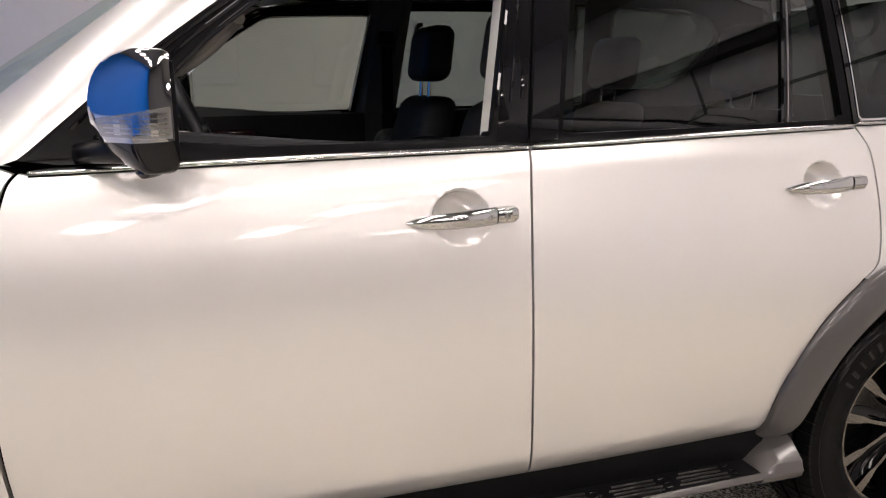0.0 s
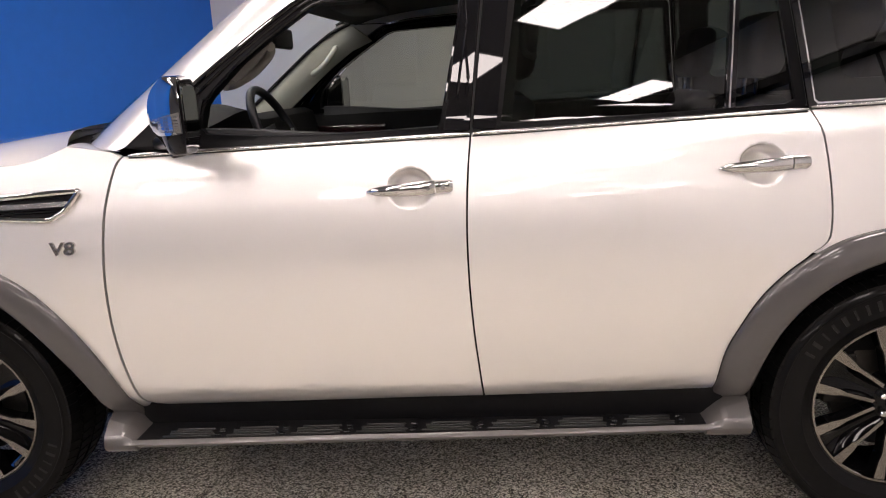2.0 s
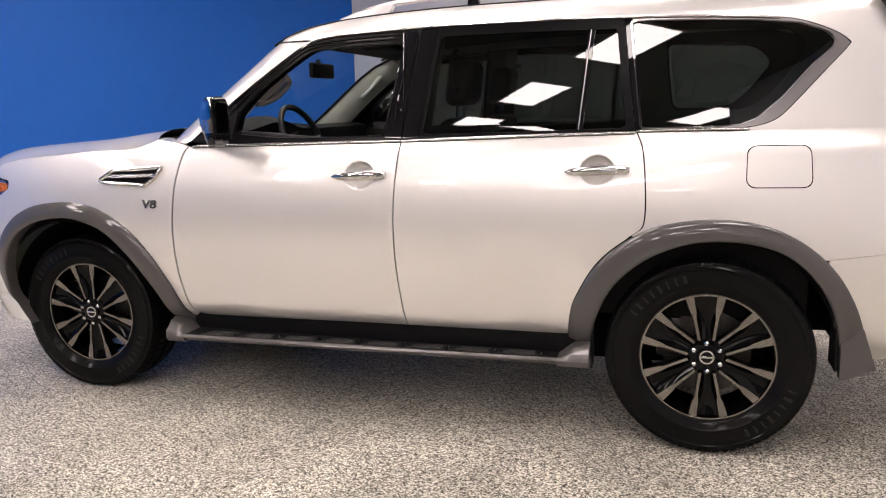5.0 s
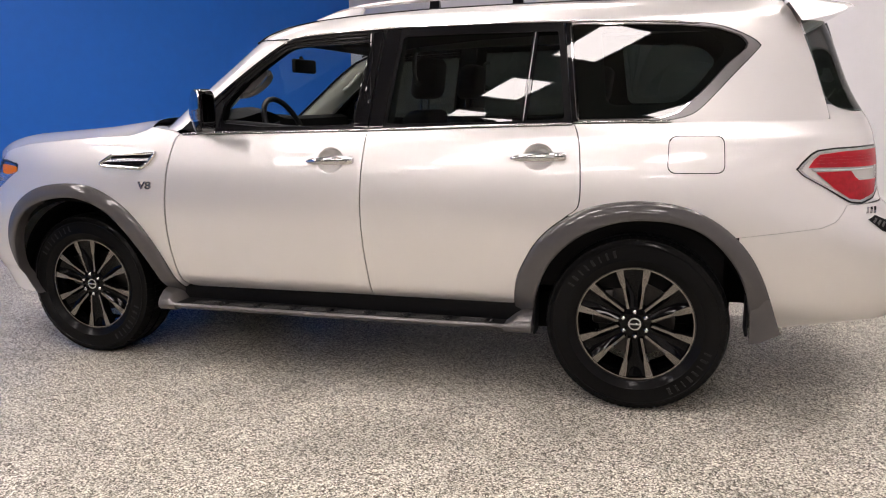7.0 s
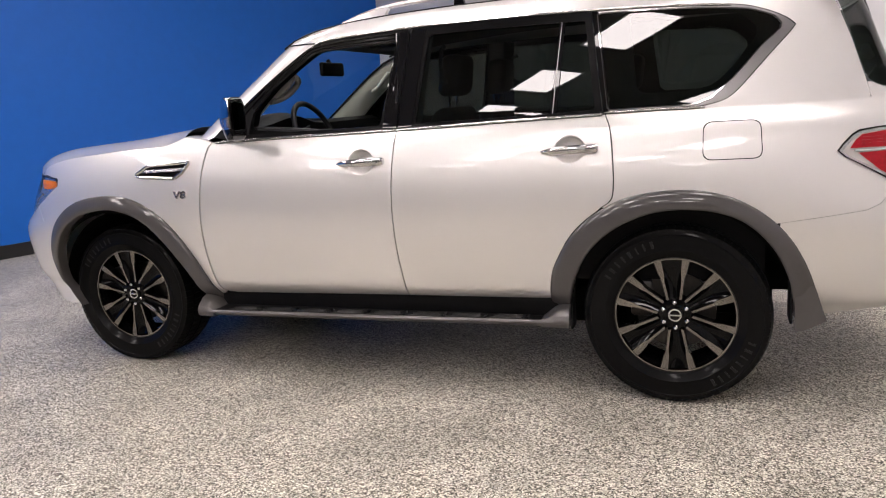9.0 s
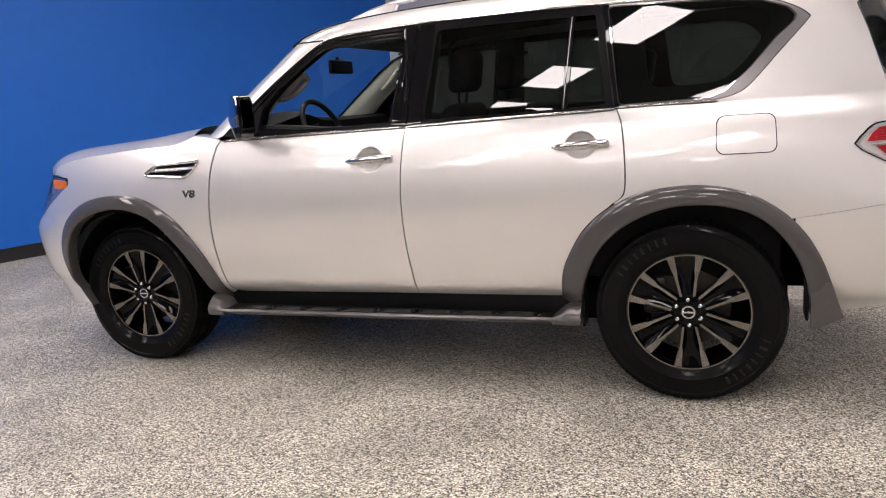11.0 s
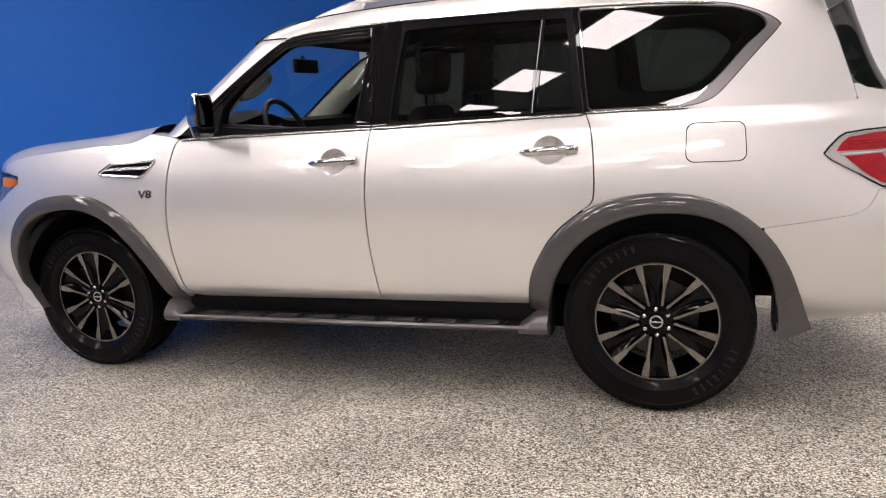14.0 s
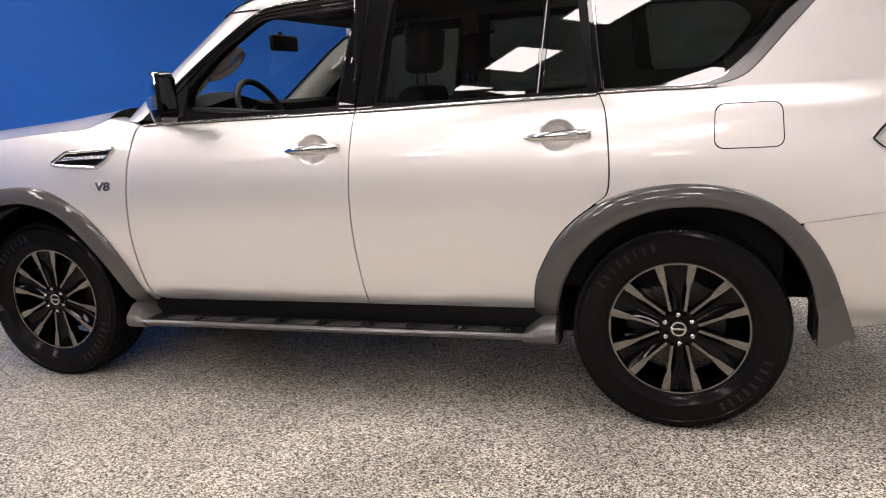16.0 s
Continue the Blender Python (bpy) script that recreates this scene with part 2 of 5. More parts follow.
def rounded(pts, r, seg=4):
    """A closed outline with its corners rounded."""
    out = []
    n = len(pts)
    for i in range(n):
        a, b, c = (Vector(pts[(i + k) % n]) for k in (-1, 0, 1))
        ra = min(r, (a - b).length * 0.45)
        rc = min(r, (c - b).length * 0.45)
        s, e = b + (a - b).normalized() * ra, b + (c - b).normalized() * rc
        for k in range(seg + 1):
            t = k / seg
            out.append(s.lerp(b, t).lerp(b.lerp(e, t), t))
    return out


def box(bm, x0, x1, y0, y1, z0, z1, bev=0.0, seg=2):
    r = bmesh.ops.create_cube(bm, size=1.0)
    vs = r["verts"]
    for v in vs:
        v.co = ((x0 + x1) / 2 + v.co.x * (x1 - x0), (y0 + y1) / 2 + v.co.y * (y1 - y0), (z0 + z1) / 2 + v.co.z * (z1 - z0))
    if bev:
        es = list({e for v in vs for e in v.link_edges})
        bmesh.ops.bevel(bm, geom=es, offset=bev, segments=seg, affect="EDGES", profile=0.5)
    return bm


def boxbm(*a, **k):
    return box(bmesh.new(), *a, **k)


def grid(bm, rows, close_u=False, close_v=False):
    """Quads over rows of points. Returns the vertices."""
    vs = [[bm.verts.new(p) for p in r] for r in rows]
    nr, nc = len(vs), len(vs[0])
    for i in range(nr if close_u else nr - 1):
        for j in range(nc if close_v else nc - 1):
            q = (vs[i][j], vs[(i + 1) % nr][j], vs[(i + 1) % nr][(j + 1) % nc], vs[i][(j + 1) % nc])
            try:
                bm.faces.new(q)
            except ValueError:
                pass
    return vs


def lathe(profile, c, n=64, bm=None):
    """Turns (radius, depth along y) round the y axis through c."""
    bm = bm or bmesh.new()
    rows = [[(c[0] + r * math.cos(2 * math.pi * k / n), c[1] + d, c[2] + r * math.sin(2 * math.pi * k / n)) for r, d in profile] for k in range(n)]
    grid(bm, rows, close_u=True)
    bmesh.ops.recalc_face_normals(bm, faces=bm.faces[:])
    return bm


def tube(path, r, n=10, bm=None, close=False, caps=True):
    bm = bm or bmesh.new()
    p = [Vector(q) for q in path]
    rows = []
    for i, q in enumerate(p):
        a = p[i - 1] if i or close else q
        b = p[(i + 1) % len(p)] if i + 1 < len(p) or close else q
        t = (b - a).normalized()
        s = t.cross(Vector((0.13, 0.31, 0.94))).normalized()
        w = s.cross(t)
        rr = r(i / max(1, len(p) - 1)) if callable(r) else r
        rows.append([q + rr * (math.cos(2 * math.pi * k / n) * s + math.sin(2 * math.pi * k / n) * w) for k in range(n)])
    vs = grid(bm, rows, close_u=close, close_v=True)
    if caps and not close:
        bm.faces.new(vs[0])
        bm.faces.new(vs[-1])
    bmesh.ops.recalc_face_normals(bm, faces=bm.faces[:])
    return bm


def slab(outline, fn, depth, bm=None):
    """A closed outline (a, b), laid by fn(a, b, d) at d = 0 and at d = depth, with its rim."""
    bm = bm or bmesh.new()
    top = [bm.verts.new(fn(a, b, 0.0)) for a, b in outline]
    low = [bm.verts.new(fn(a, b, depth)) for a, b in outline]
    n = len(top)
    bm.faces.new(top)
    bm.faces.new(low[::-1])
    for i in range(n):
        bm.faces.new((top[i], low[i], low[(i + 1) % n], top[(i + 1) % n]))
    bmesh.ops.recalc_face_normals(bm, faces=bm.faces[:])
    return bm


def loft(sections, bm=None, cap=True):
    bm = bm or bmesh.new()
    vs = grid(bm, sections, close_v=True)
    if cap:
        bm.faces.new(vs[0])
        bm.faces.new(vs[-1][::-1])
    bmesh.ops.recalc_face_normals(bm, faces=bm.faces[:])
    return bm


# ---- the room ----
ROOM = Matrix.Translation((-2.0, 8.42, 0)) @ pose(0, 0, 0, 0, 0, -20.5)   # corner of the blue and the white wall
LONG, DEEP, HIGH = 16.0, 19.0, 4.6
NOOK_X, NOOK_Y = 11.0, -11.1     # the side wall stands at NOOK_X as far as NOOK_Y; past it the hall opens


def room_box(name, mt, x0, x1, y0, y1, z0, z1, label, category):
    bm = boxbm(x0, x1, y0, y1, z0, z1)
    bm.transform(ROOM)
    return tagged(finish(bm, name, mt, smooth=False), label, category, kind="structure")


bm = boxbm(-0.2, LONG + 0.2, -DEEP - 0.2, 0.2, -0.1, 0.0)
bm.transform(ROOM)
tagged(finish(bm, "floor", FLOOR, smooth=False), "speckled beige and grey flake floor, slightly worn", "floor", kind="structure")
room_box("wall_blue", BLUEWALL, -0.2, 0.0, -DEEP, 0.2, 0.0, HIGH, "smooth bright blue painted wall", "wall")
room_box("wall_white", WHITEWALL, 0.0, LONG, 0.0, 0.2, 0.0, HIGH, "smooth white painted wall", "wall")
room_box("wall_back", GREYWALL, 0.0, LONG, -DEEP - 0.2, -DEEP, 0.0, HIGH, "plain dark grey painted wall", "wall")
room_box("wall_side", SIDEWALL, NOOK_X, NOOK_X + 0.2, NOOK_Y, 0.0, 0.0, HIGH, "plain pale grey painted wall", "wall")
room_box("wall_end", GREYWALL, LONG, LONG + 0.2, -DEEP, 0.2, 0.0, HIGH, "plain dark grey painted wall", "wall")
# housing of a roller door on the side wall, with its dark slot and door leaf below; a black band stands in for the
# shade under it
room_box("trim_housing", SIDEWALL, NOOK_X - 0.20, NOOK_X, NOOK_Y + 0.45, -0.6, 3.44, 3.70, "pale grey roller door housing along the wall", "housing")
room_box("trim_slot", BASE, NOOK_X - 0.03, NOOK_X, NOOK_Y + 0.55, -0.6, 3.704, 3.735, "dark joint over the roller door housing", "joint")
room_box("trim_brush", BASE, NOOK_X - 0.16, NOOK_X, NOOK_Y + 0.50, -0.7, 3.30, 3.438, "black brush strip under the housing", "brush strip")
room_box("trim_header", BASE, NOOK_X - 0.02, NOOK_X, NOOK_Y + 2.75, -0.7, 2.74, 2.775, "dark joint of the door header", "joint")
room_box("trim_jamb", BASE, NOOK_X - 0.02, NOOK_X, NOOK_Y + 2.72, NOOK_Y + 2.745, 0.16, 3.29, "dark joint of the door jamb", "joint")
room_box("ceiling", CEIL, -0.2, LONG + 0.2, -DEEP - 0.2, 0.2, HIGH, HIGH + 0.1, "dark grey tiled ceiling", "ceiling")
for nm, x0, x1, y0, y1 in (("baseboard_blue", 0.0, 0.012, -DEEP, 0.0), ("baseboard_white", 0.012, NOOK_X, -0.012, 0.0), ("baseboard_side", NOOK_X - 0.012, NOOK_X, NOOK_Y, -0.012)):
    room_box(nm, BASE, x0, x1, y0, y1, 0.0, 0.15, "black vinyl baseboard along the wall", "baseboard")


def ceiling_light(spot):
    """A recessed flat panel: a thin frame round a lit diffuser."""
    w, d = 0.6, 1.2
    e = new("ceiling_light")
    e.matrix_world = ROOM @ spot
    bm = bmesh.new()
    for x0, x1, y0, y1 in ((-w / 2 - 0.02, w / 2 + 0.02, -d / 2 - 0.02, -d / 2), (-w / 2 - 0.02, w / 2 + 0.02, d / 2, d / 2 + 0.02), (-w / 2 - 0.02, -w / 2, -d / 2, d / 2), (w / 2, w / 2 + 0.02, -d / 2, d / 2)):
        box(bm, x0, x1, y0, y1, -0.03, 0.0)
    part("frame", bm, FRAMEW, e, smooth=False)
    part("diffuser", boxbm(-w / 2, w / 2, -d / 2, d / 2, -0.018, -0.006), DIFFUSER, e, "lit warm white diffuser", smooth=False)
    return tagged(e, "lit flat ceiling light panel with white frame", "ceiling light", "ceiling light panels")


# the lamps' grid stands askew to the walls
GRID = Matrix.Translation((8.42, -11.88, HIGH)) @ pose(0, 0, 0, 0, 0, -10)
first = None
for i in range(-3, 4):
    for j in range(-4, 6):
        spot = GRID @ Matrix.Translation((3.05 * i, 2.32 * j, 0))
        px, py = spot.translation.x, spot.translation.y
        if not (1.6 < px < LONG - 1 and -DEEP + 1 < py < -1.9) or (px > NOOK_X - 0.6 and py > NOOK_Y - 0.4):
            continue
        if first is None:
            first = ceiling_light(spot)
        else:
            copy_thing(first, ROOM @ spot)

# ---- the car: its surface ----
MID = 0.93          # the car's centre plane
FRONT_HUB, REAR_HUB, HUB_Z = 0.0, 3.076, 0.405
FLANK = Curve([(0.25, 0.13), (0.40, 0.075), (0.44, 0.044), (0.465, 0.017), (0.485, -0.002), (0.51, -0.0165), (0.55, -0.0290), (0.6, -0.0395), (0.69, -0.0555), (0.74, -0.0620), (0.80, -0.0668), (0.86, -0.0688), (0.92, -0.0680), (0.985, -0.0625), (1.08, -0.0485), (1.165, -0.0285), (1.22, -0.0128), (1.25, -0.003),
                 (1.285, 0.019), (1.31, 0.033), (1.40, 0.0566), (1.5, 0.0828), (1.6, 0.109), (1.7, 0.1352), (1.75, 0.149), (1.775, 0.160), (1.80, 0.180), (1.83, 0.208), (1.85, 0.240), (1.87, 0.295), (1.89, 0.42)])


def SECTION(z):
    """Depth of the flank at a height; the panes between belt and roof are one gentle barrel."""
    if 1.305 < z < 1.77:
        return 0.0315 + 0.2024 * (z - 1.305) + 0.14 * (z - 1.305) ** 2
    return FLANK(z)


PLAN = [(-0.985, 0.99), (-0.975, 0.70), (-0.95, 0.48), (-0.90, 0.32), (-0.82, 0.205), (-0.70, 0.118), (-0.55, 0.06), (-0.35, 0.022), (-0.1, 0.005), (0.3, 0.0), (0.55, 0.0), (1.2, -0.003), (1.8, 0.0),
        (2.2, 0.012), (2.6, 0.030), (3.0, 0.053), (3.3, 0.074), (3.72, 0.106), (3.9, 0.137), (4.0, 0.182), (4.07, 0.25), (4.12, 0.36), (4.143, 0.55), (4.152, 0.99)]
arc = [0.0]
for (xa, da), (xb, db) in zip(PLAN, PLAN[1:]):
    arc.append(arc[-1] + math.hypot(xb - xa, db - da))
shift = 1.2 - arc[11]
PLAN_X = Curve([(a + shift, p[0]) for a, p in zip(arc, PLAN)])
PLAN_D = Curve([(a + shift, p[1]) for a, p in zip(arc, PLAN)])
NOSE = Curve([(0.3, 0.20), (0.38, 0.125), (0.48, 0.060), (0.6, 0.032), (0.75, 0.024), (0.82, 0.036), (0.9, 0.112), (1.0, 0.16), (1.1, 0.22), (1.2, 0.32), (1.3, 0.44)])
TAIL = Curve([(0.3, -0.02), (0.45, 0.07), (0.6, 0.10), (0.8, 0.10), (0.88, 0.06), (0.93, 0.01), (0.98, -0.040), (1.05, -0.055), (1.15, -0.062), (1.27, -0.078), (1.31, -0.092), (1.345, -0.115), (1.45, -0.172), (1.7, -0.262), (1.85, -0.335)])


SCOOPS = [(1.618, 1.142), (2.632, 1.162)]     # the hollows behind the door handles


def side(u, z, out=0.0, flip=False):
    """A point of the body's flank; out: metres outwards along y."""
    x = PLAN_X(u) + NOSE(z) * sstep(-0.3, -0.95, u) + TAIL(z) * sstep(3.25, 4.1, u)
    zz = z + (max(z, 0.47) - z) * sstep(-0.25, -0.42, u)
    y = SECTION(zz) + PLAN_D(u) - out
    for cx, cz in SCOOPS:
        if abs(u - cx) < 0.068 and abs(z - cz) < 0.058:
            e = ((u - cx) / 0.068) ** 2 + ((z - cz) / 0.058) ** 2
            if e < 1:
                y += 0.060 * (1 - e ** 2) * (1 + 0.45 * (z - cz) / 0.058)
    return Vector((x, 2 * MID - y if flip else y, z))


def at_x(x, z):
    """The surface parameter whose point has this x."""
    if -0.3 < x < 3.2:
        return x
    a, b = -1.4, 4.6
    for _ in range(40):
        m = (a + b) / 2
        if side(m, z).x < x:
            a = m
        else:
            b = m
    return (a + b) / 2


def side_normal(u, z, flip=False):
    e = 0.004
    n = (side(u + e, z) - side(u - e, z)).cross(side(u, z + e) - side(u, z - e)).normalized()
    return Vector((n.x, -n.y, n.z)) if flip else n


def lay(bm, out, flip):
    """Maps flat (u, 0, z) vertices onto the flank."""
    info = {}
    for v in bm.verts:
        info[v.index] = (v.co.x, v.co.z)
        v.co = side(v.co.x, v.co.z, out, flip)
    if flip:
        bmesh.ops.reverse_faces(bm, faces=bm.faces[:])
    return info


def skin_object(name, bm, material, parent, label, out, flip, rim):
    """A piece of skin laid on the flank, with true surface normals and a turned-in rim."""
    bm.verts.ensure_lookup_table()
    bm.verts.index_update()
    bm.normal_update()
    if sum(f.normal.y * f.calc_area() for f in bm.faces) > 0:
        bmesh.ops.reverse_faces(bm, faces=bm.faces[:])
    uz = lay(bm, out, flip)
    nfront = len(bm.faces)
    edge = [e for e in bm.edges if e.is_boundary]
    if rim:
        r = bmesh.ops.extrude_edge_only(bm, edges=edge)
        for g in r["geom"]:
            if isinstance(g, bmesh.types.BMVert):
                g.co.y += -rim if flip else rim
    bm.faces.index_update()
    bm.verts.index_update()
    me = bpy.data.meshes.new(name)
    bm.to_mesh(me)
    bm.free()
    me.polygons.foreach_set("use_smooth", [i < nfront for i in range(len(me.polygons))])
    nrm = []
    for p in me.polygons:
        for li in p.loop_indices:
            vi = me.loops[li].vertex_index
            nrm.append(side_normal(*uz[vi], flip) if p.index < nfront and vi in uz else p.normal.copy())
    me.normals_split_custom_set(nrm)
    me.materials.append(material)
    ob = new(name, me)
    ob.parent = parent
    if label:
        ob["label"] = label
    return ob


def panel(name, outline, material, parent, label="", out=0.0, flip=False, step=0.045, rim=0.02, real_x=True):
    """A panel of the flank, cut from its outline in (x, z)."""
    bm = bmesh.new()
    pts = [((at_x(x, z) if real_x else x), z) for x, z in outline]
    clean = [pts[0]]
    for q in pts[1:]:
        if math.hypot(q[0] - clean[-1][0], q[1] - clean[-1][1]) > 0.001:
            clean.append(q)
    if math.hypot(clean[0][0] - clean[-1][0], clean[0][1] - clean[-1][1]) < 0.001:
        clean.pop()
    bm.faces.new([bm.verts.new((a, 0, b)) for a, b in clean])
    us, zs = [p[0] for p in clean], [p[1] for p in clean]
    for lo, hi, no, axis in ((min(us), max(us), (1, 0, 0), 0), (min(zs), max(zs), (0, 0, 1), 2)):
        k = math.ceil(lo / step) * step
        while k < hi:
            co = [0, 0, 0]
            co[axis] = k
            bmesh.ops.bisect_plane(bm, geom=bm.verts[:] + bm.edges[:] + bm.faces[:], plane_co=co, plane_no=no, dist=0.0008)
            k += step
    for cx, cz in SCOOPS:
        if min(us) < cx < max(us) and min(zs) < cz < max(zs):
            near = lambda f: abs(f.calc_center_median().x - cx) < 0.12 and abs(f.calc_center_median().z - cz) < 0.11
            for axis, mid, half in ((0, cx, 0.075), (2, cz, 0.065)):
                for k in range(25):
                    co, no = [0, 0, 0], [0, 0, 0]
                    co[axis], no[axis] = mid - half + 2 * half * k / 24, 1
                    fs = [f for f in bm.faces if near(f)]
                    geom = fs + list({e for f in fs for e in f.edges}) + list({v for f in fs for v in f.verts})
                    bmesh.ops.bisect_plane(bm, geom=geom, plane_co=co, plane_no=no, dist=0.0004)
    return skin_object(name, bm, material, parent, label, out, flip, rim)


def band(name, outer, inner, material, parent, label="", out=0.0, flip=False, rows=3, n=120, closed=False, rim=0.012, bulge=0.0, real_x=True, even=True):
    """A strip of the flank between two outlines in (x, z)."""
    a = resample([(x, 0, z) for x, z in outer], n, closed) if even else [Vector((x, 0, z)) for x, z in outer]
    b = resample([(x, 0, z) for x, z in inner], n, closed) if even else [Vector((x, 0, z)) for x, z in inner]
    bm = bmesh.new()
    pts = []
    for p, q in zip(a, b):
        row = []
        for k in range(rows + 1):
            w = p.lerp(q, k / rows)
            row.append((at_x(w.x, w.z) if real_x else w.x, 0, w.z))
        pts.append(row)
    grid(bm, pts, close_u=closed)
    return skin_object(name, bm, material, parent, label, out, flip, rim)


# ---- the car: outlines in (x, z) ----
BELT = Curve([(0.72, 1.268), (1.2, 1.277), (1.49, 1.281), (1.8, 1.285), (2.36, 1.298), (2.8, 1.306), (3.1, 1.310), (3.4, 1.316)])
SILL = Curve([(0.6, 0.452), (1.2, 0.462), (1.8, 0.470), (2.6, 0.466)])
SPLIT = spline([(1.800, 1.288), (1.790, 1.2), (1.783, 1.1), (1.779, 0.98), (1.781, 0.83), (1.788, 0.69), (1.797, 0.58), (1.806, 0.468)], 4)
DOOR_FRONT = spline([(0.744, 1.269), (0.722, 1.236), (0.692, 1.125), (0.678, 1.005), (0.669, 0.822), (0.676, 0.636), (0.697, 0.505), (0.722, 0.466), (0.775, 0.455)], 4)
FLARE_F_OUT = spline([(-0.352, 0.352), (-0.388, 0.425), (-0.430, 0.52), (-0.452, 0.64), (-0.425, 0.745), (-0.365, 0.847), (-0.275, 0.928), (-0.149, 0.985), (0.017, 1.008), (0.165, 1.0), (0.285, 0.962), (0.414, 0.885), (0.516, 0.778), (0.595, 0.652), (0.648, 0.53), (0.677, 0.435), (0.684, 0.405)], 4)
FLARE_F_IN = spline([(-0.318, 0.345), (-0.360, 0.410), (-0.388, 0.47), (-0.395, 0.57), (-0.355, 0.715), (-0.262, 0.836), (-0.126, 0.905), (0.042, 0.932), (0.178, 0.915), (0.304, 0.862), (0.419, 0.757), (0.511, 0.632), (0.569, 0.521), (0.603, 0.411), (0.608, 0.392)], 4)
FLARE_R_OUT = spline([(2.512, 0.415), (2.517, 0.455), (2.536, 0.59), (2.576, 0.684), (2.632, 0.777), (2.707, 0.852), (2.796, 0.911), (2.882, 0.947), (3.001, 0.969), (3.118, 0.973), (3.232, 0.959), (3.344, 0.921), (3.452, 0.852), (3.538, 0.761), (3.600, 0.654), (3.641, 0.547), (3.677, 0.425)], 4)
FLARE_R_IN = spline([(2.603, 0.398), (2.606, 0.410), (2.620, 0.486), (2.651, 0.593), (2.705, 0.697), (2.785, 0.780), (2.881, 0.840), (3.001, 0.880), (3.119, 0.889), (3.233, 0.878), (3.346, 0.838), (3.436, 0.763), (3.504, 0.664), (3.546, 0.544), (3.564, 0.384)], 4)
DOOR_REAR = spline([(2.782, 1.305), (2.808, 1.235), (2.822, 1.08), (2.822, 0.975), (2.808, 0.932), (2.77, 0.905)], 4)
A_EDGE = spline([(0.735, 1.285), (0.82, 1.357), (0.955, 1.470), (1.135, 1.602), (1.27, 1.694), (1.345, 1.733)], 4)
DLO_TOP = spline([(1.345, 1.733), (1.45, 1.749), (1.59, 1.757), (1.89, 1.768), (2.18, 1.772), (2.45, 1.771), (2.72, 1.766), (2.97, 1.759), (3.21, 1.745), (3.35, 1.729), (3.45, 1.697), (3.52, 1.662)], 4)
TIP = spline([(3.52, 1.662), (3.545, 1.640), (3.545, 1.620), (3.448, 1.513), (3.33, 1.382), (3.275, 1.343), (3.20, 1.324), (3.1, 1.318), (2.79, 1.314)], 5)
XZ = lambda pts: [(p[0], p[1]) for p in pts]
SPLIT, DOOR_FRONT, FLARE_F_OUT, FLARE_F_IN, FLARE_R_OUT, FLARE_R_IN, DOOR_REAR, A_EDGE, DLO_TOP, TIP = map(XZ, ([Vector((*p, 0)) if len(p) == 2 else p for p in q] for q in (SPLIT, DOOR_FRONT, FLARE_F_OUT, FLARE_F_IN, FLARE_R_OUT, FLARE_R_IN, DOOR_REAR, A_EDGE, DLO_TOP, TIP)))
GAP = 0.0029


def moved(pts, dx=0.0, dz=0.0):
    return [(x + dx, z + dz) for x, z in pts]


def span(curve, a, b, n):
    return [(a + (b - a) * k / n, curve(a + (b - a) * k / n)) for k in range(n + 1)]


HOOD_EDGE = Curve([(-0.50, 1.125), (-0.40, 1.180), (-0.25, 1.215), (0.0, 1.238), (0.22, 1.253), (0.43, 1.262), (0.51, 1.285), (0.57, 1.310)])
arch_f = [p for p in FLARE_F_OUT if p[1] > 0.40]
fender = moved(DOOR_FRONT[:-4], -GAP * 2) + [(0.70, 0.450), (0.672, 0.437)] + [(x, z - 0.012) for x, z in arch_f[::-1][1:] if x > -0.42] + [(-0.475, 0.868), (-0.517, 0.953), (-0.44, 0.993), (-0.318, 1.068), (-0.315, 1.108), (-0.42, 1.135)] + [(x, z - 0.0008) for x, z in span(HOOD_EDGE, -0.42, 0.56, 20)] + [(0.60, 1.300), (0.70, 1.284)]
front_door = moved(DOOR_FRONT, GAP) + span(SILL, 0.80, 1.800, 12) + moved(SPLIT[::-1], -GAP) + [(x, z - 0.002) for x, z in span(BELT, 1.79, 0.76, 12)]
rear_door = moved(SPLIT, GAP) + span(SILL, 1.815, 2.515, 8) + [(x - GAP, z + 0.004) for x, z in FLARE_R_OUT if 2.5 < x < 2.76] + moved(DOOR_REAR[::-1], -GAP) + [(x, z - 0.002) for x, z in span(BELT, 2.77, 1.81, 12)]
BUMPER_SEAM = [(3.50, 0.822), (3.66, 0.845), (3.82, 0.870), (3.87, 0.895), (3.915, 0.965)]
quarter = moved(DOOR_REAR, GAP) + [(x, z - 0.012) for x, z in FLARE_R_OUT if 2.79 < x < 3.49] + [(x, z + 0.001) for x, z in BUMPER_SEAM]


def loft_strip(a, b, thick):
    """A flat bar between two lines, thick along x."""
    bm = bmesh.new()
    q = [a[0], a[1], b[1], b[0]]
    f = [bm.verts.new(p) for p in q]
    g = [bm.verts.new((p[0] + thick, p[1], p[2])) for p in q]
    bm.faces.new(f)
    bm.faces.new(g[::-1])
    for i in range(4):
        bm.faces.new((f[i], g[i], g[(i + 1) % 4], f[(i + 1) % 4]))
    bmesh.ops.recalc_face_normals(bm, faces=bm.faces[:])
    return bm


PILLAR_TUCK = Curve([(0.5, 0.15), (0.6, 0.16), (0.85, 0.145), (1.06, 0.11), (1.2, 0.07), (1.45, 0.02), (1.8, 0.0), (4.0, 0.0)])


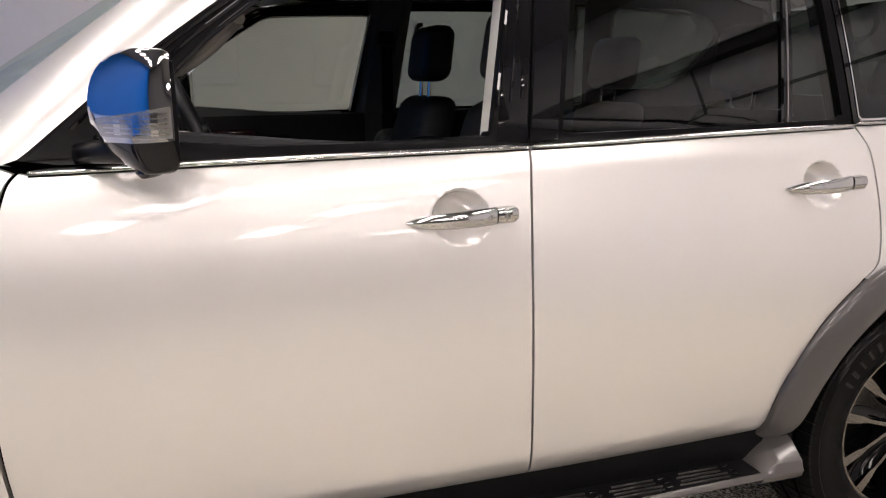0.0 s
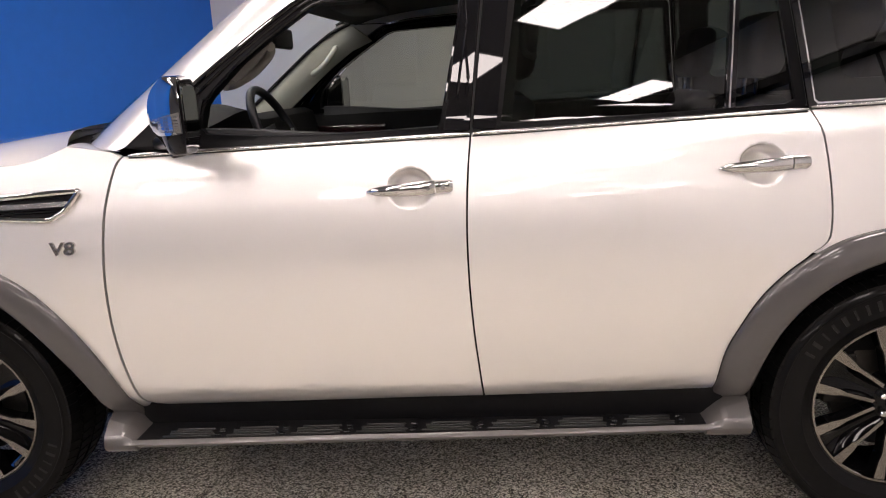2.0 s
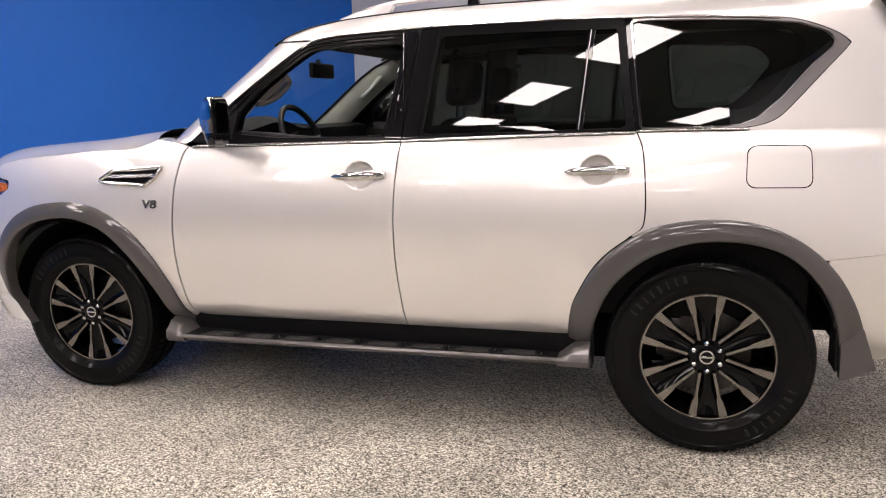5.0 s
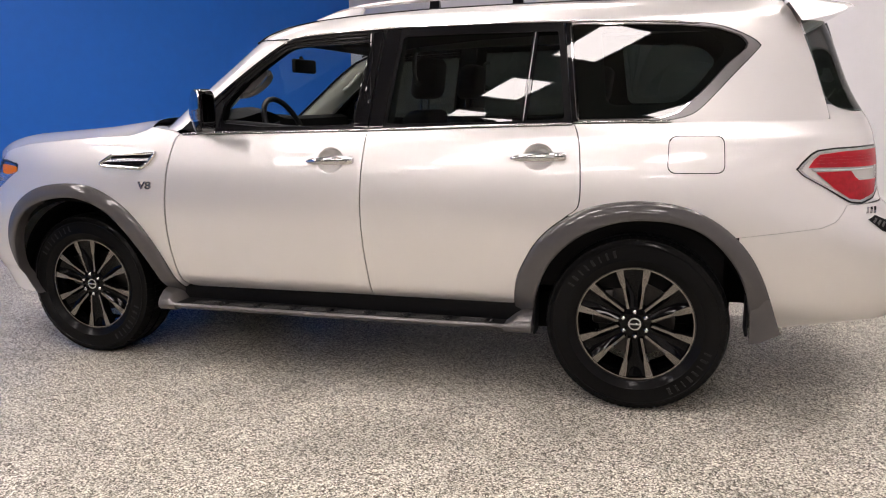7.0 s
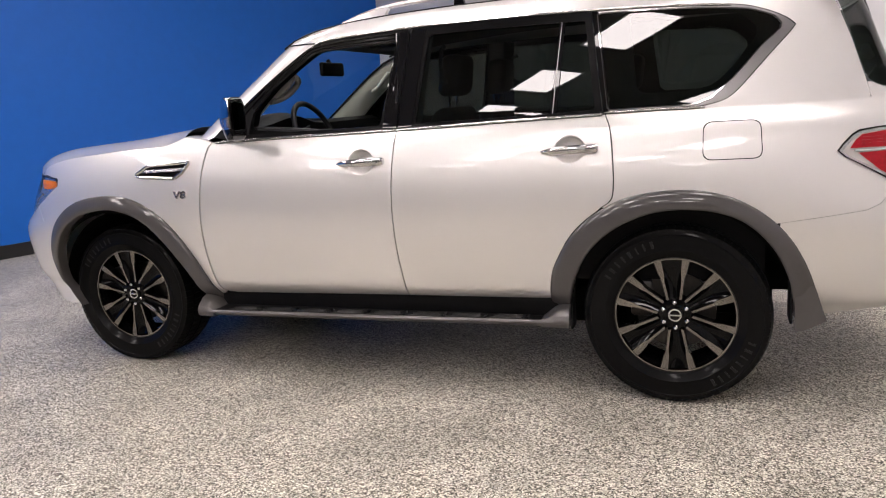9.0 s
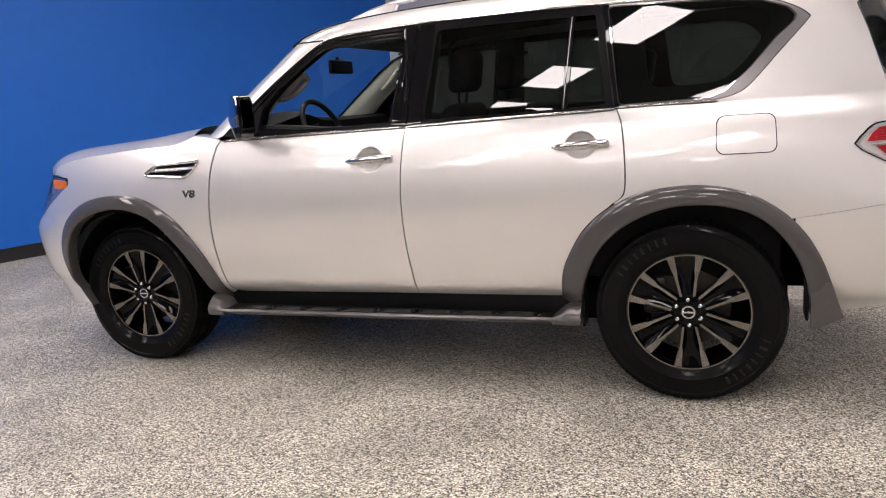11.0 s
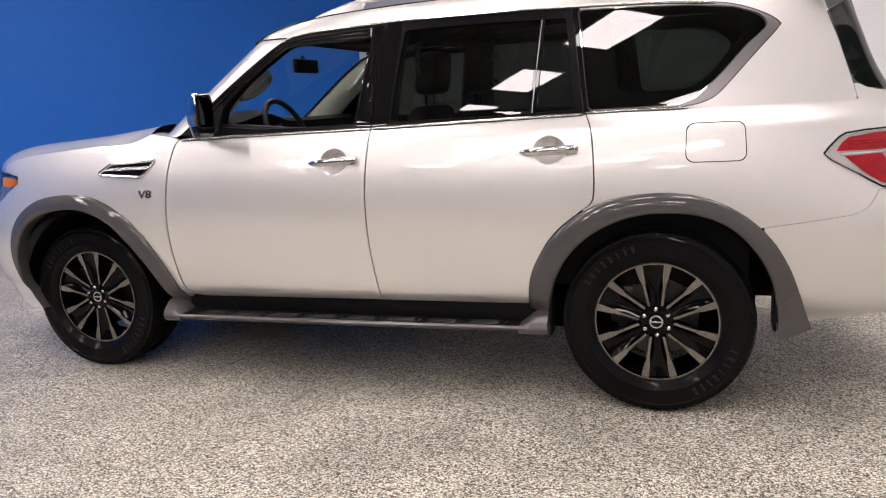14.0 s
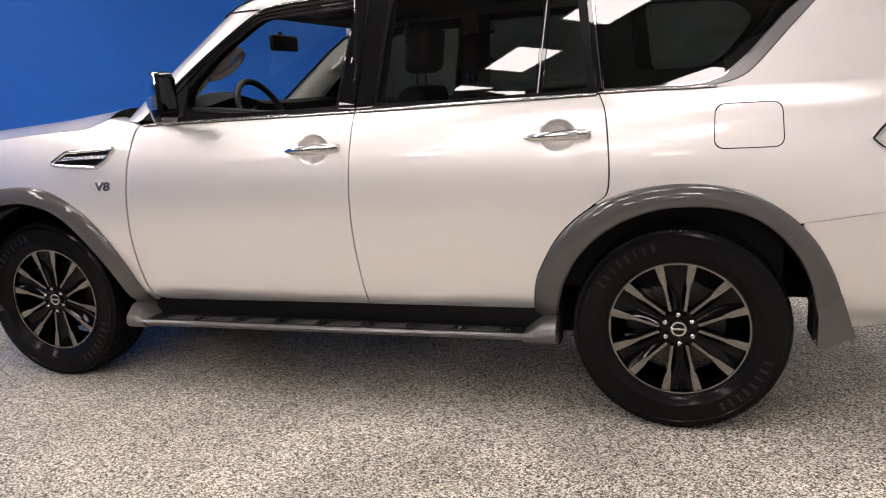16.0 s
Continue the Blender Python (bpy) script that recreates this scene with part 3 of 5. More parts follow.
def build_flank(car, flip):
    """One side of the car; flip: the far side."""
    P = dict(flip=flip)
    fe = panel("front_fender", fender, PAINT, car, "pearl white painted front fender", **P)
    fd = panel("front_door", front_door, PAINT, car, "pearl white front door with lowered window", **P)
    rd = panel("rear_door", rear_door, PAINT, car, "pearl white rear door", **P)
    # quarter panel: its lower field round to the tail, in surface parameters
    ql = [(at_x(x, z), z) for x, z in quarter] + [(4.35, 0.98), (4.35, 1.346), (at_x(3.94, 1.347), 1.347), (at_x(3.885, 1.357), 1.357), (at_x(3.847, 1.377), 1.377), (at_x(3.829, 1.379), 1.379), (at_x(3.842, 1.318), 1.318), (3.75, 1.318)] + span(BELT, 3.3, 2.79, 8)
    qp = panel("quarter_panel", ql, PAINT, car, "pearl white rear quarter panel with fuel flap", real_x=False, **P)
    rb = [(at_x(x, z), z - 0.001) for x, z in BUMPER_SEAM] + [(4.45, 0.97), (5.05, 0.97), (5.05, 0.50), (4.5, 0.46)] + [(at_x(x, z), z) for x, z in ((4.0, 0.446), (3.85, 0.419), (3.70, 0.392))] + [(at_x(x, z), z - 0.01) for x, z in FLARE_R_OUT[::-1] if x > 3.49]
    panel("rear_bumper", rb, PAINT, car, "pearl white rear bumper", real_x=False, **P)
    fb = [(-1.75, 0.885), (-1.1, 0.888)] + [(at_x(x, z), z) for x, z in ((-0.645, 0.887), (-0.60, 0.905), (-0.56, 0.928), (-0.52, 0.950), (-0.478, 0.864))] + [(at_x(x, z), z) for x, z in FLARE_F_OUT[::-1] if x < -0.34 and z < 0.86] + [(at_x(x, z), z) for x, z in ((-0.375, 0.352), (-0.46, 0.352), (-0.58, 0.372), (-0.70, 0.40))] + [(-1.1, 0.42), (-1.75, 0.42)]
    panel("front_bumper", fb, PAINT, car, "pearl white front bumper", real_x=False, **P)
    nose = [(at_x(-0.425, 1.130), 1.130), (-0.85, 1.128), (-1.6, 1.128), (-1.6, 1.215), (-0.85, 1.215), (at_x(-0.43, 1.168), 1.168)]
    panel("nose_panel", nose, PAINT, car, "pearl white nose above the headlamp", real_x=False, out=-0.003, **P)
    # upper side: pillars and roof rail
    outer = [(0.55, 1.300), (0.64, 1.378), (0.868, 1.556), (1.068, 1.702), (1.17, 1.760), (1.3, 1.797), (1.49, 1.824), (1.74, 1.842), (2.03, 1.857), (2.47, 1.865), (2.73, 1.866), (3.2, 1.857), (3.45, 1.842), (3.64, 1.826)]
    i1 = A_EDGE + DLO_TOP[1:]
    bm = bmesh.new()
    rows = []
    for p, q in zip(resample([(x, 0, z) for x, z in outer], 110), resample([(x, 0, z) for x, z in [(0.72, 1.287)] + i1[1:-3]], 110)):
        row = []
        for k in range(9):
            f = k / 8
            w = q.lerp(p, f)
            v = side(at_x(w.x, w.z), w.z, 0.0, flip)
            tuck = (PILLAR_TUCK(w.x) - 0.0) * f ** 2.2
            v.y += -tuck if flip else tuck
            row.append(v)
        rows.append(row)
    grid(bm, rows)
    bm.normal_update()
    if sum(f.normal.y for f in bm.faces) * (-1 if flip else 1) > 0:
        bmesh.ops.reverse_faces(bm, faces=bm.faces[:])
    part("roof_side", bm, PAINT, car, "pearl white pillar and roof side", sharp=60)
    seam = []
    for k in range(13):
        f = k / 12
        x, z = 1.335 - 0.205 * f, 1.733 + 0.004 * f
        v = side(x, z, 0.001, flip)
        v.y += (-1 if flip else 1) * PILLAR_TUCK(x) * f ** 2.2
        seam.append(v)
    part("pillar_seam", tube(seam, 0.0035, 6), RUBBER, car, "black joint between pillar and roof")
    o2 = [(3.64, 1.826), (3.665, 1.80), (3.72, 1.7), (3.774, 1.555), (3.802, 1.461), (3.826, 1.379), (3.84, 1.318)]
    o2 = o2 + [(3.6, 1.316), (3.3, 1.314), (3.1, 1.311), (2.79, 1.307)]
    i2 = DLO_TOP[-4:] + TIP[1:]
    band("rear_pillar", o2, i2, PAINT, car, "pearl white broad rear pillar", rows=6, n=110, **P)
    tri = [Vector((0.545, side(0.545, 1.299).y, 1.3005)), Vector((0.735, side(0.735, 1.286).y, 1.284)), Vector((0.545, side(0.545, 1.30).y + PILLAR_TUCK(0.55) + 0.03, 1.3000))]
    bm = bmesh.new()
    cap_rows = []
    for i in range(9):
        a, b = tri[0].lerp(tri[1], i / 8), tri[2].lerp(tri[1], i / 8)
        cap_rows.append([a.lerp(b, j / 6) + Vector((0, 0, 0.010 * math.sin(math.pi * j / 6) * (1 - i / 8))) for j in range(7)])
    vs = grid(bm, cap_rows)
    if flip:
        for v in bm.verts:
            v.co.y = 2 * MID - v.co.y
    bmesh.ops.remove_doubles(bm, verts=bm.verts[:], dist=0.0005)
    bmesh.ops.recalc_face_normals(bm, faces=bm.faces[:])
    part("fender_corner", bm, PAINT, fe, "pearl white corner below the pillar")
    # black frames
    top_f = [(x, z - 0.008) for x, z in DLO_TOP if x < 1.845]
    fo = A_EDGE[:-1] + top_f + [(1.853, 1.758), (1.800 - GAP, 1.293), (1.4, 1.286), (0.98, 1.281)]
    fi = [(0.985, 1.325), (0.992, 1.36), (1.003, 1.412), (1.05, 1.462), (1.115, 1.525), (1.21, 1.597), (1.305, 1.660), (1.34, 1.680), (1.375, 1.691), (1.55, 1.697), (1.785, 1.702), (1.780, 1.66), (1.742, 1.48), (1.708, 1.312), (1.5, 1.306), (1.2, 1.306)]
    if flip:
        fi = [(x - 0.035 * sstep(1.3, 1.0, x), z) for x, z in fi]
    # matched by angle round the opening's middle
    def ring(outer_pts, inner_pts, c, n=140):
        oo, ii = [], []
        for k in range(n):
            a = 2 * math.pi * k / n
            for src, dst in ((outer_pts, oo), (inner_pts, ii)):
                d = Vector((math.cos(a), math.sin(a)))
                best = 0
                for p, q in zip(src, src[1:] + src[:1]):
                    e = Vector((q[0] - p[0], q[1] - p[1]))
                    den = d.x * e.y - d.y * e.x
                    if abs(den) < 1e-9:
                        continue
                    w = Vector((p[0] - c[0], p[1] - c[1]))
                    t = (w.x * e.y - w.y * e.x) / den
                    s = (w.x * d.y - w.y * d.x) / den
                    if t > 0 and -1e-6 <= s <= 1 + 1e-6:
                        best = max(best, t)
                dst.append((c[0] + d.x * best, c[1] + d.y * best))
        return oo, ii
    oo, ii = ring(fo, fi, (1.42, 1.48))
    band("window_frame", oo, ii, SEMI, fd, "black window frame", closed=True, even=False, rows=2, out=0.002, rim=0.05, **P)
    for f, r, mt in ((0.22, 0.0060, PIANO), (0.55, 0.0050, PIANO), (0.93, 0.0052, PIANO)):
        path = [(a[0] + (b[0] - a[0]) * f, a[1] + (b[1] - a[1]) * f) for a, b in zip(oo, ii)]
        path = [side(x, z, 0.003, flip) for x, z in path if z > 1.33 + 0.3 * max(0, x - 1.6) and x < 1.80]
        k = max(range(len(path)), key=lambda i: (path[i] - path[i - 1]).length)
        part("frame_seal", tube(path[k:] + path[:k], r, 6), mt, fd, "thin black seal along the window frame")
    for k in range(1):
        lo, hi = side(1.706, 1.305, -0.016, flip), side(1.786, 1.705, -0.016, flip)
        d = -1 if flip else 1
        bm = loft_strip([(lo.x, lo.y, lo.z), (hi.x, hi.y, hi.z)], [(lo.x - 0.002, lo.y + d * 0.045, lo.z), (hi.x - 0.002, hi.y + d * 0.045, hi.z)], 0.0015)
        part("pillar_edge", bm, LINER, fd, "pale edge of the door pillar", smooth=False)
    top_r = [(x, z - 0.008) for x, z in DLO_TOP if 1.87 < x < 2.70]
    ro = [(1.800 + GAP, 1.293), (1.860, 1.758)] + top_r + [(2.715, 1.757), (2.772, 1.310), (2.4, 1.304)]
    g1 = [(1.888, 1.313), (1.952, 1.724), (2.25, 1.727), (2.575, 1.724), (2.538, 1.323), (2.2, 1.317)]
    g2 = [(2.566, 1.324), (2.602, 1.723), (2.690, 1.722), (2.738, 1.327)]
    oo, ii = ring(ro, [(1.888, 1.313), (1.952, 1.724), (2.25, 1.727), (2.690, 1.722), (2.738, 1.327), (2.3, 1.317)], (2.31, 1.52))
    band("window_frame", oo, ii, SEMI, rd, "black window frame", closed=True, even=False, rows=2, out=0.002, rim=0.012, **P)
    panel("pillar_cover", [(1.722, 1.302), (1.799, 1.748), (1.846, 1.752), (1.795, 1.298)], PIANO, fd, "gloss black pillar cover", out=0.005, rim=0.004, **P)
    panel("pillar_cover", [(1.806, 1.298), (1.863, 1.752), (1.936, 1.755), (1.874, 1.302)], PIANO, rd, "gloss black pillar cover", out=0.005, rim=0.004, **P)
    panel("window_divider", [(2.538, 1.320), (2.575, 1.726), (2.602, 1.726), (2.566, 1.320)], PIANO, rd, out=0.001, rim=0.01, **P)
    panel("divider_strip", [(2.5475, 1.324), (2.5845, 1.722), (2.5885, 1.722), (2.5515, 1.324)], SURROUND, rd, out=0.004, rim=0.006, **P)
    panel("window_glass", [(1.880, 1.300), (1.945, 1.732), (2.25, 1.734), (2.582, 1.732), (2.545, 1.310)], PRIVACY, rd, "dark privacy glass", out=-0.010, rim=0, **P)
    panel("corner_glass", [(2.558, 1.310), (2.596, 1.732), (2.700, 1.730), (2.748, 1.316)], PRIVACY, rd, "dark privacy glass", out=-0.010, rim=0, **P)
    # quarter window with its satin surround
    q_in = [(2.795, 1.326)] + [(3.10, 1.329), (3.165, 1.334), (3.225, 1.357), (3.315, 1.436), (3.423, 1.560), (3.488, 1.614), (3.499, 1.632), (3.494, 1.650), (3.462, 1.680), (3.37, 1.712), (3.209, 1.731), (2.97, 1.743), (2.745, 1.748)]
    q_out = [(2.785, 1.313)] + [p for p in TIP[::-1] if p[0] > 2.8] + [p for p in DLO_TOP[::-1] if p[0] > 2.745] + [(2.735, 1.762)]
    oo, ii = ring(q_out, q_in, (3.05, 1.54))
    big = [(3.05 + (x - 3.05) * 1.010, 1.54 + (z - 1.54) * 1.014) for x, z in oo]
    band("surround_gap", big, oo, RUBBER, qp, "dark gap round the window", closed=True, even=False, rows=1, out=0.0015, rim=0.0, **P)
    thin = [(3.05 + (x - 3.05) * 1.014, 1.54 + (z - 1.54) * 1.018) for x, z in ii]
    band("inner_edge", thin, ii, CHROME, qp, "bright chrome inner edge", closed=True, even=False, rows=1, out=0.006, rim=0.008, **P)
    band("window_surround", oo, ii, SURROUND, qp, "satin silver window surround", closed=True, even=False, rows=3, out=0.003, rim=0.012, **P)
    panel("quarter_window", [(2.785, 1.318)] + [(3.12, 1.322), (3.23, 1.348), (3.32, 1.428), (3.43, 1.555), (3.505, 1.625), (3.498, 1.66), (3.465, 1.688), (3.37, 1.720), (3.209, 1.739), (2.735, 1.755)], PRIVACY, qp, "dark privacy glass", out=-0.006, rim=0, **P)
    panel("pillar_cover", [(2.776, 1.312), (2.719, 1.757), (2.748, 1.757), (2.800, 1.315)], PIANO, qp, "gloss black pillar cover", out=0.004, rim=0.01, **P)
    # chrome lines along the windows
    def strip(name, curve, a, b, n, hz, own, label, out=0.004):
        """A half-round moulding along a line of the flank."""
        secs = []
        for k in range(n + 1):
            x = a + (b - a) * k / n
            z = curve(x)
            w = hz * min(1.0, 0.35 + 20 * min(k, n - k) / n)
            secs.append([side(at_x(x, z), z + w * math.sin(q), out + 0.007 * math.cos(q), flip) for q in np.linspace(-1.9, 1.9, 9)])
        part(name, loft(secs), BRIGHT, own, label, sharp=60)
        low = [side(at_x(p, curve(p)), curve(p) - hz - 0.0015, 0.002, flip) for p in np.linspace(a, b, n + 1)]
        part("strip_seal", tube(low, 0.0019, 6), RUBBER, own, "thin black seal under the strip")
    belt_mid = lambda x: BELT(x) + 0.0035
    strip("belt_strip", belt_mid, 0.765, 1.796, 40, 0.0062, fd, "thin chrome belt strip")
    strip("belt_strip", belt_mid, 1.804, 2.772, 40, 0.0062, rd, "thin chrome belt strip")
    strip("belt_strip", lambda x: BELT(x) + 0.0085 - 0.003 * sstep(2.98, 3.16, x), 2.78, 3.20, 16, 0.0052, qp, "thin chrome belt strip")
    top_curve = Curve([p for p in DLO_TOP if p[0] < 3.4])
    strip("roof_strip", top_curve, 1.36, 3.30, 60, 0.0048, car, "thin chrome strip over the windows")
    # flares
    for nm, o, i, own in (("front_arch_flare", FLARE_F_OUT, FLARE_F_IN, fe), ("rear_arch_flare", FLARE_R_OUT, FLARE_R_IN, qp)):
        n = 90
        a, b = resample([(x, 0, z) for x, z in o], n), resample([(x, 0, z) for x, z in i], n)
        sec = [(0.0, -0.004), (0.0, 0.010), (0.05, 0.017), (0.2, 0.024), (0.55, 0.032), (0.88, 0.034), (0.97, 0.030), (1.0, 0.020), (1.0, -0.035)]
        bm = bmesh.new()
        rows = []
        for p, q in zip(a, b):
            row = []
            for f, out in sec:
                w = p.lerp(q, f)
                mid = p.lerp(q, 0.0)
                s = side(at_x(w.x, w.z), max(w.z, 0.42), 0, flip)
                # the lip stands on the flank of the arch's upper edge
                base = side(at_x(mid.x, max(0.42, mid.z)), max(0.42, mid.z), 0, flip)
                yy = s.y * 0.5 + base.y * 0.5
                row.append((s.x, yy + (out if flip else -out), w.z))
            rows.append(row)
        grid(bm, rows)
        bmesh.ops.recalc_face_normals(bm, faces=bm.faces[:])
        bm.normal_update()
        if sum(f.normal.y for f in bm.faces) * (-1 if flip else 1) > 0:
            bmesh.ops.reverse_faces(bm, faces=bm.faces[:])
        part(nm, bm, FLARE, own, "grey plastic wheel arch flare", sharp=50)
    return fe, fd, rd, qp


def build_shell(car):
    """Dark inner walls behind the panels' gaps, wheel wells, floor pan."""
    for flip in (False, True):
        def arch(cx, r):
            return [(cx + r * math.cos(a), HUB_Z + r * math.sin(a)) for a in np.linspace(math.pi, 0, 24)]
        out = [(-0.60, 0.44)] + [(x, z) for x, z in arch(0.02, 0.50) if z > 0.43][0:] + [(0.55, 0.44), (2.58, 0.44)] + [(x, z) for x, z in arch(REAR_HUB, 0.49) if z > 0.43] + [(3.62, 0.44), (3.92, 0.46), (3.92, 1.26), (0.40, 1.24), (-0.30, 1.15), (-0.60, 0.85)]
        panel("inner_panel", out, DARK, car, out=-0.045, flip=flip, step=0.12, rim=0)
    y0, y1 = 0.06, 2 * MID - 0.06
    part("floor_pan", boxbm(-0.40, 3.50, y0 + 0.38, y1 - 0.38, 0.24, 0.50), DARK, car, "dark underbody")
    part("chassis_rail", boxbm(0.56, 2.52, y0 + 0.12, y1 - 0.12, 0.285, 0.42), DARK, car, "dark frame rails under the floor")
    # plain block added to keep light off the floor below the rear
    part("rear_underbody", boxbm(2.50, 3.50, 0.42, 2 * MID - 0.42, 0.30, 0.52, bev=0.03), DARK, car, "dark fuel tank and rear axle cover")
    part("sill", boxbm(0.62, 2.56, 0.04, 0.16, 0.36, 0.50, bev=0.02), MATTE, car, "black plastic sill")
    part("sill", boxbm(0.62, 2.56, 2 * MID - 0.16, 2 * MID - 0.04, 0.36, 0.50, bev=0.02), MATTE, car, "black plastic sill")
    for cx in (0.02, REAR_HUB):
        for flip in (False, True):
            bm = bmesh.new()
            rows = []
            for a in np.linspace(0.06, math.pi - 0.06, 30):
                rows.append([(cx + 0.50 * math.cos(a), (2 * MID - y if flip else y), HUB_Z + 0.50 * math.sin(a)) for y in (0.075, 0.2, 0.42)])
            grid(bm, rows)
            ring = [bm.verts.new((cx + 0.50 * math.cos(a), (2 * MID - 0.42 if flip else 0.42), HUB_Z + 0.50 * math.sin(a))) for a in np.linspace(0.06, math.pi - 0.06, 30)]
            bm.faces.new(ring)
            part("wheel_well", bm, DARK, car, "black wheel well liner")


def tri_tread(bm, cx, cy, n=72):
    for k in range(n):
        a = 2 * math.pi * k / n
        for y0, y1, off in ((-0.128, -0.085, 0.0), (-0.070, -0.012, 0.4), (0.012, 0.070, 0.0), (0.085, 0.128, 0.4)):
            a0, a1 = a + off * 0.06, a + off * 0.06 + 0.072
            pts = []
            for r in (0.400, 0.4085):
                for aa, yy in ((a0, y0), (a1, y0), (a1, y1), (a0, y1)):
                    rr = r - (0.012 if abs(yy) > 0.12 else 0.0)
                    pts.append(bm.verts.new((cx + rr * math.cos(aa), cy + yy, HUB_Z + rr * math.sin(aa))))
            for q in ((4, 5, 6, 7), (0, 1, 5, 4), (1, 2, 6, 5), (2, 3, 7, 6), (3, 0, 4, 7)):
                bm.faces.new([pts[i] for i in q])


def build_wheel(car, cx, face_y, turn, flip=False):
    """face_y: the hub cap's outer face."""
    s = -1 if flip else 1
    yc = face_y + s * 0.105       # middle of the tyre
    c = (cx, yc, HUB_Z)
    prof = [(0.262, 0.105), (0.285, 0.130), (0.325, 0.138), (0.365, 0.135), (0.392, 0.126), (0.402, 0.105), (0.403, 0.0)]
    prof = [(r, -d) for r, d in prof] + [(r, d) for r, d in prof[::-1][1:]]
    # raised rings and a rib on the outer wall
    o = [(0.262, -0.100), (0.268, -0.118), (0.276, -0.122), (0.280, -0.127), (0.300, -0.1335), (0.303, -0.1365), (0.308, -0.1365), (0.311, -0.1350), (0.345, -0.1375), (0.366, -0.1350), (0.369, -0.1375), (0.373, -0.1370), (0.376, -0.1330), (0.394, -0.1240), (0.400, -0.108), (0.402, -0.09)]
    inner = [(0.402, 0.09), (0.400, 0.108), (0.392, 0.126), (0.345, 0.1375), (0.285, 0.127), (0.262, 0.100)]
    tyre = part("wheel", lathe([(r, s * d) for r, d in o + inner], c, 96), TYRE, car, "black road tyre on two-tone alloy wheel")
    bm = bmesh.new()
    tri_tread(bm, cx, yc)
    bmesh.ops.recalc_face_normals(bm, faces=bm.faces[:])
    part("tread", bm, TYRE, tyre, "worn tyre tread blocks", smooth=False)
    # bars of raised lettering on the wall, each mark one part
    for a0, n in ((2.05 + 0.12, 8), (-0.75, 8)):
        for k in range(n):
            a = a0 + 0.105 * (n / 2 - k)
            half = (0.013, 0.018, 0.010)[k % 3]
            pts = [(-half, 0.322), (half, 0.322), (half, 0.354), (-half, 0.354)]
            bm = slab(pts, lambda da, r, d: (cx + r * math.cos(a + da), yc - s * (0.1388 - d), HUB_Z + r * math.sin(a + da)), 0.004)
            part("tyre_mark", bm, LETTER, tyre, smooth=False)
    # rim barrel with a machined lip
    rim = part("rim", lathe([(0.258, s * -0.100), (0.262, s * -0.112), (0.270, s * -0.112), (0.270, s * -0.104), (0.252, s * 0.0), (0.245, s * 0.09), (0.240, s * 0.09), (0.244, s * -0.06), (0.255, s * -0.098)], c, 80), RIMBLACK, tyre, "gloss black alloy rim")
    part("rim_lip", lathe([(0.2560, s * -0.1015), (0.2565, s * -0.1130), (0.2630, s * -0.1130), (0.2630, s * -0.105)], c, 96), MACHINED, rim, "machined silver rim lip")
    part("brake_disc", lathe([(0.05, s * -0.02), (0.175, s * -0.02), (0.175, s * 0.01), (0.05, s * 0.01)], c, 48), ROTOR, tyre, "brake disc behind the spokes")
    bm = boxbm(cx - 0.20, cx - 0.10, yc - 0.035, yc + 0.05, HUB_Z - 0.03, HUB_Z + 0.14, bev=0.015)
    part("brake_caliper", bm, ROTOR, tyre)
    # six pairs of spokes: black body, machined face that widens at the rim
    fy = -0.110
    for k in range(6):
        mid = turn + k * math.pi / 3
        # the black web between the two spokes of a pair, hollowed like a trough
        d, w = Vector((math.cos(mid), math.sin(mid))), Vector((-math.sin(mid), math.cos(mid)))
        bm = bmesh.new()
        rows = []
        for i in range(13):
            a = 0.070 + 0.184 * i / 12
            half = 0.023 + 0.034 * (i / 12) ** 1.1
            row = []
            for j in range(9):
                b = half * (j / 4 - 1)
                deep = 0.012 + 0.024 * (1 - (j / 4 - 1) ** 2) * (0.55 + 0.45 * math.sin(math.pi * i / 12)) - 0.10 * max(0.0, a - 0.215)
                row.append((cx + d.x * a + w.x * b, yc + s * (fy + deep), HUB_Z + d.y * a + w.y * b))
            rows.append(row)
        grid(bm, rows)
        bm.normal_update()
        if sum(f.normal.y for f in bm.faces) * s > 0:
            bmesh.ops.reverse_faces(bm, faces=bm.faces[:])
        part("spoke_web", bm, RIMBLACK, rim)
        for sg in (-1, 1):
            f_out = [(0.068, 0.022), (0.160, 0.037), (0.185, 0.036), (0.256, 0.045), (0.250, 0.077), (0.190, 0.060), (0.172, 0.051), (0.160, 0.048), (0.070, 0.033)]

            def put(a, b, dd):
                q = sg * b
                dish = 0.014 * (1 - a / 0.26)
                return (cx + d.x * a + w.x * q, yc + s * (fy + dish + dd), HUB_Z + d.y * a + w.y * q)
            bm = slab(f_out, put, 0.004)
            part("spoke", bm, MACHINED, rim, "machined silver spoke face", smooth=False)
            bm = slab([(a, b + (0.003 if b > 0.03 else -0.003)) for a, b in f_out], lambda a, b, dd: put(a, b, dd + 0.003), 0.045)
            part("spoke_body", bm, RIMBLACK, rim, smooth=False)
    part("hub", lathe([(0.0, s * -0.092), (0.060, s * -0.092), (0.072, s * -0.088), (0.080, s * -0.06), (0.080, s * 0.0)], c, 48), RIMBLACK, rim, "gloss black hub")
    part("hub_cap", lathe([(0.0, s * -0.1045), (0.030, s * -0.1045), (0.036, s * -0.101), (0.039, s * -0.09)], c, 40), RIMBLACK, rim, "black hub cap")
    part("cap_ring", lathe([(0.0225, s * -0.1045), (0.023, s * -0.107), (0.029, s * -0.107), (0.0295, s * -0.1045)], c, 40), CHROME, rim, "chrome ring on the hub cap")
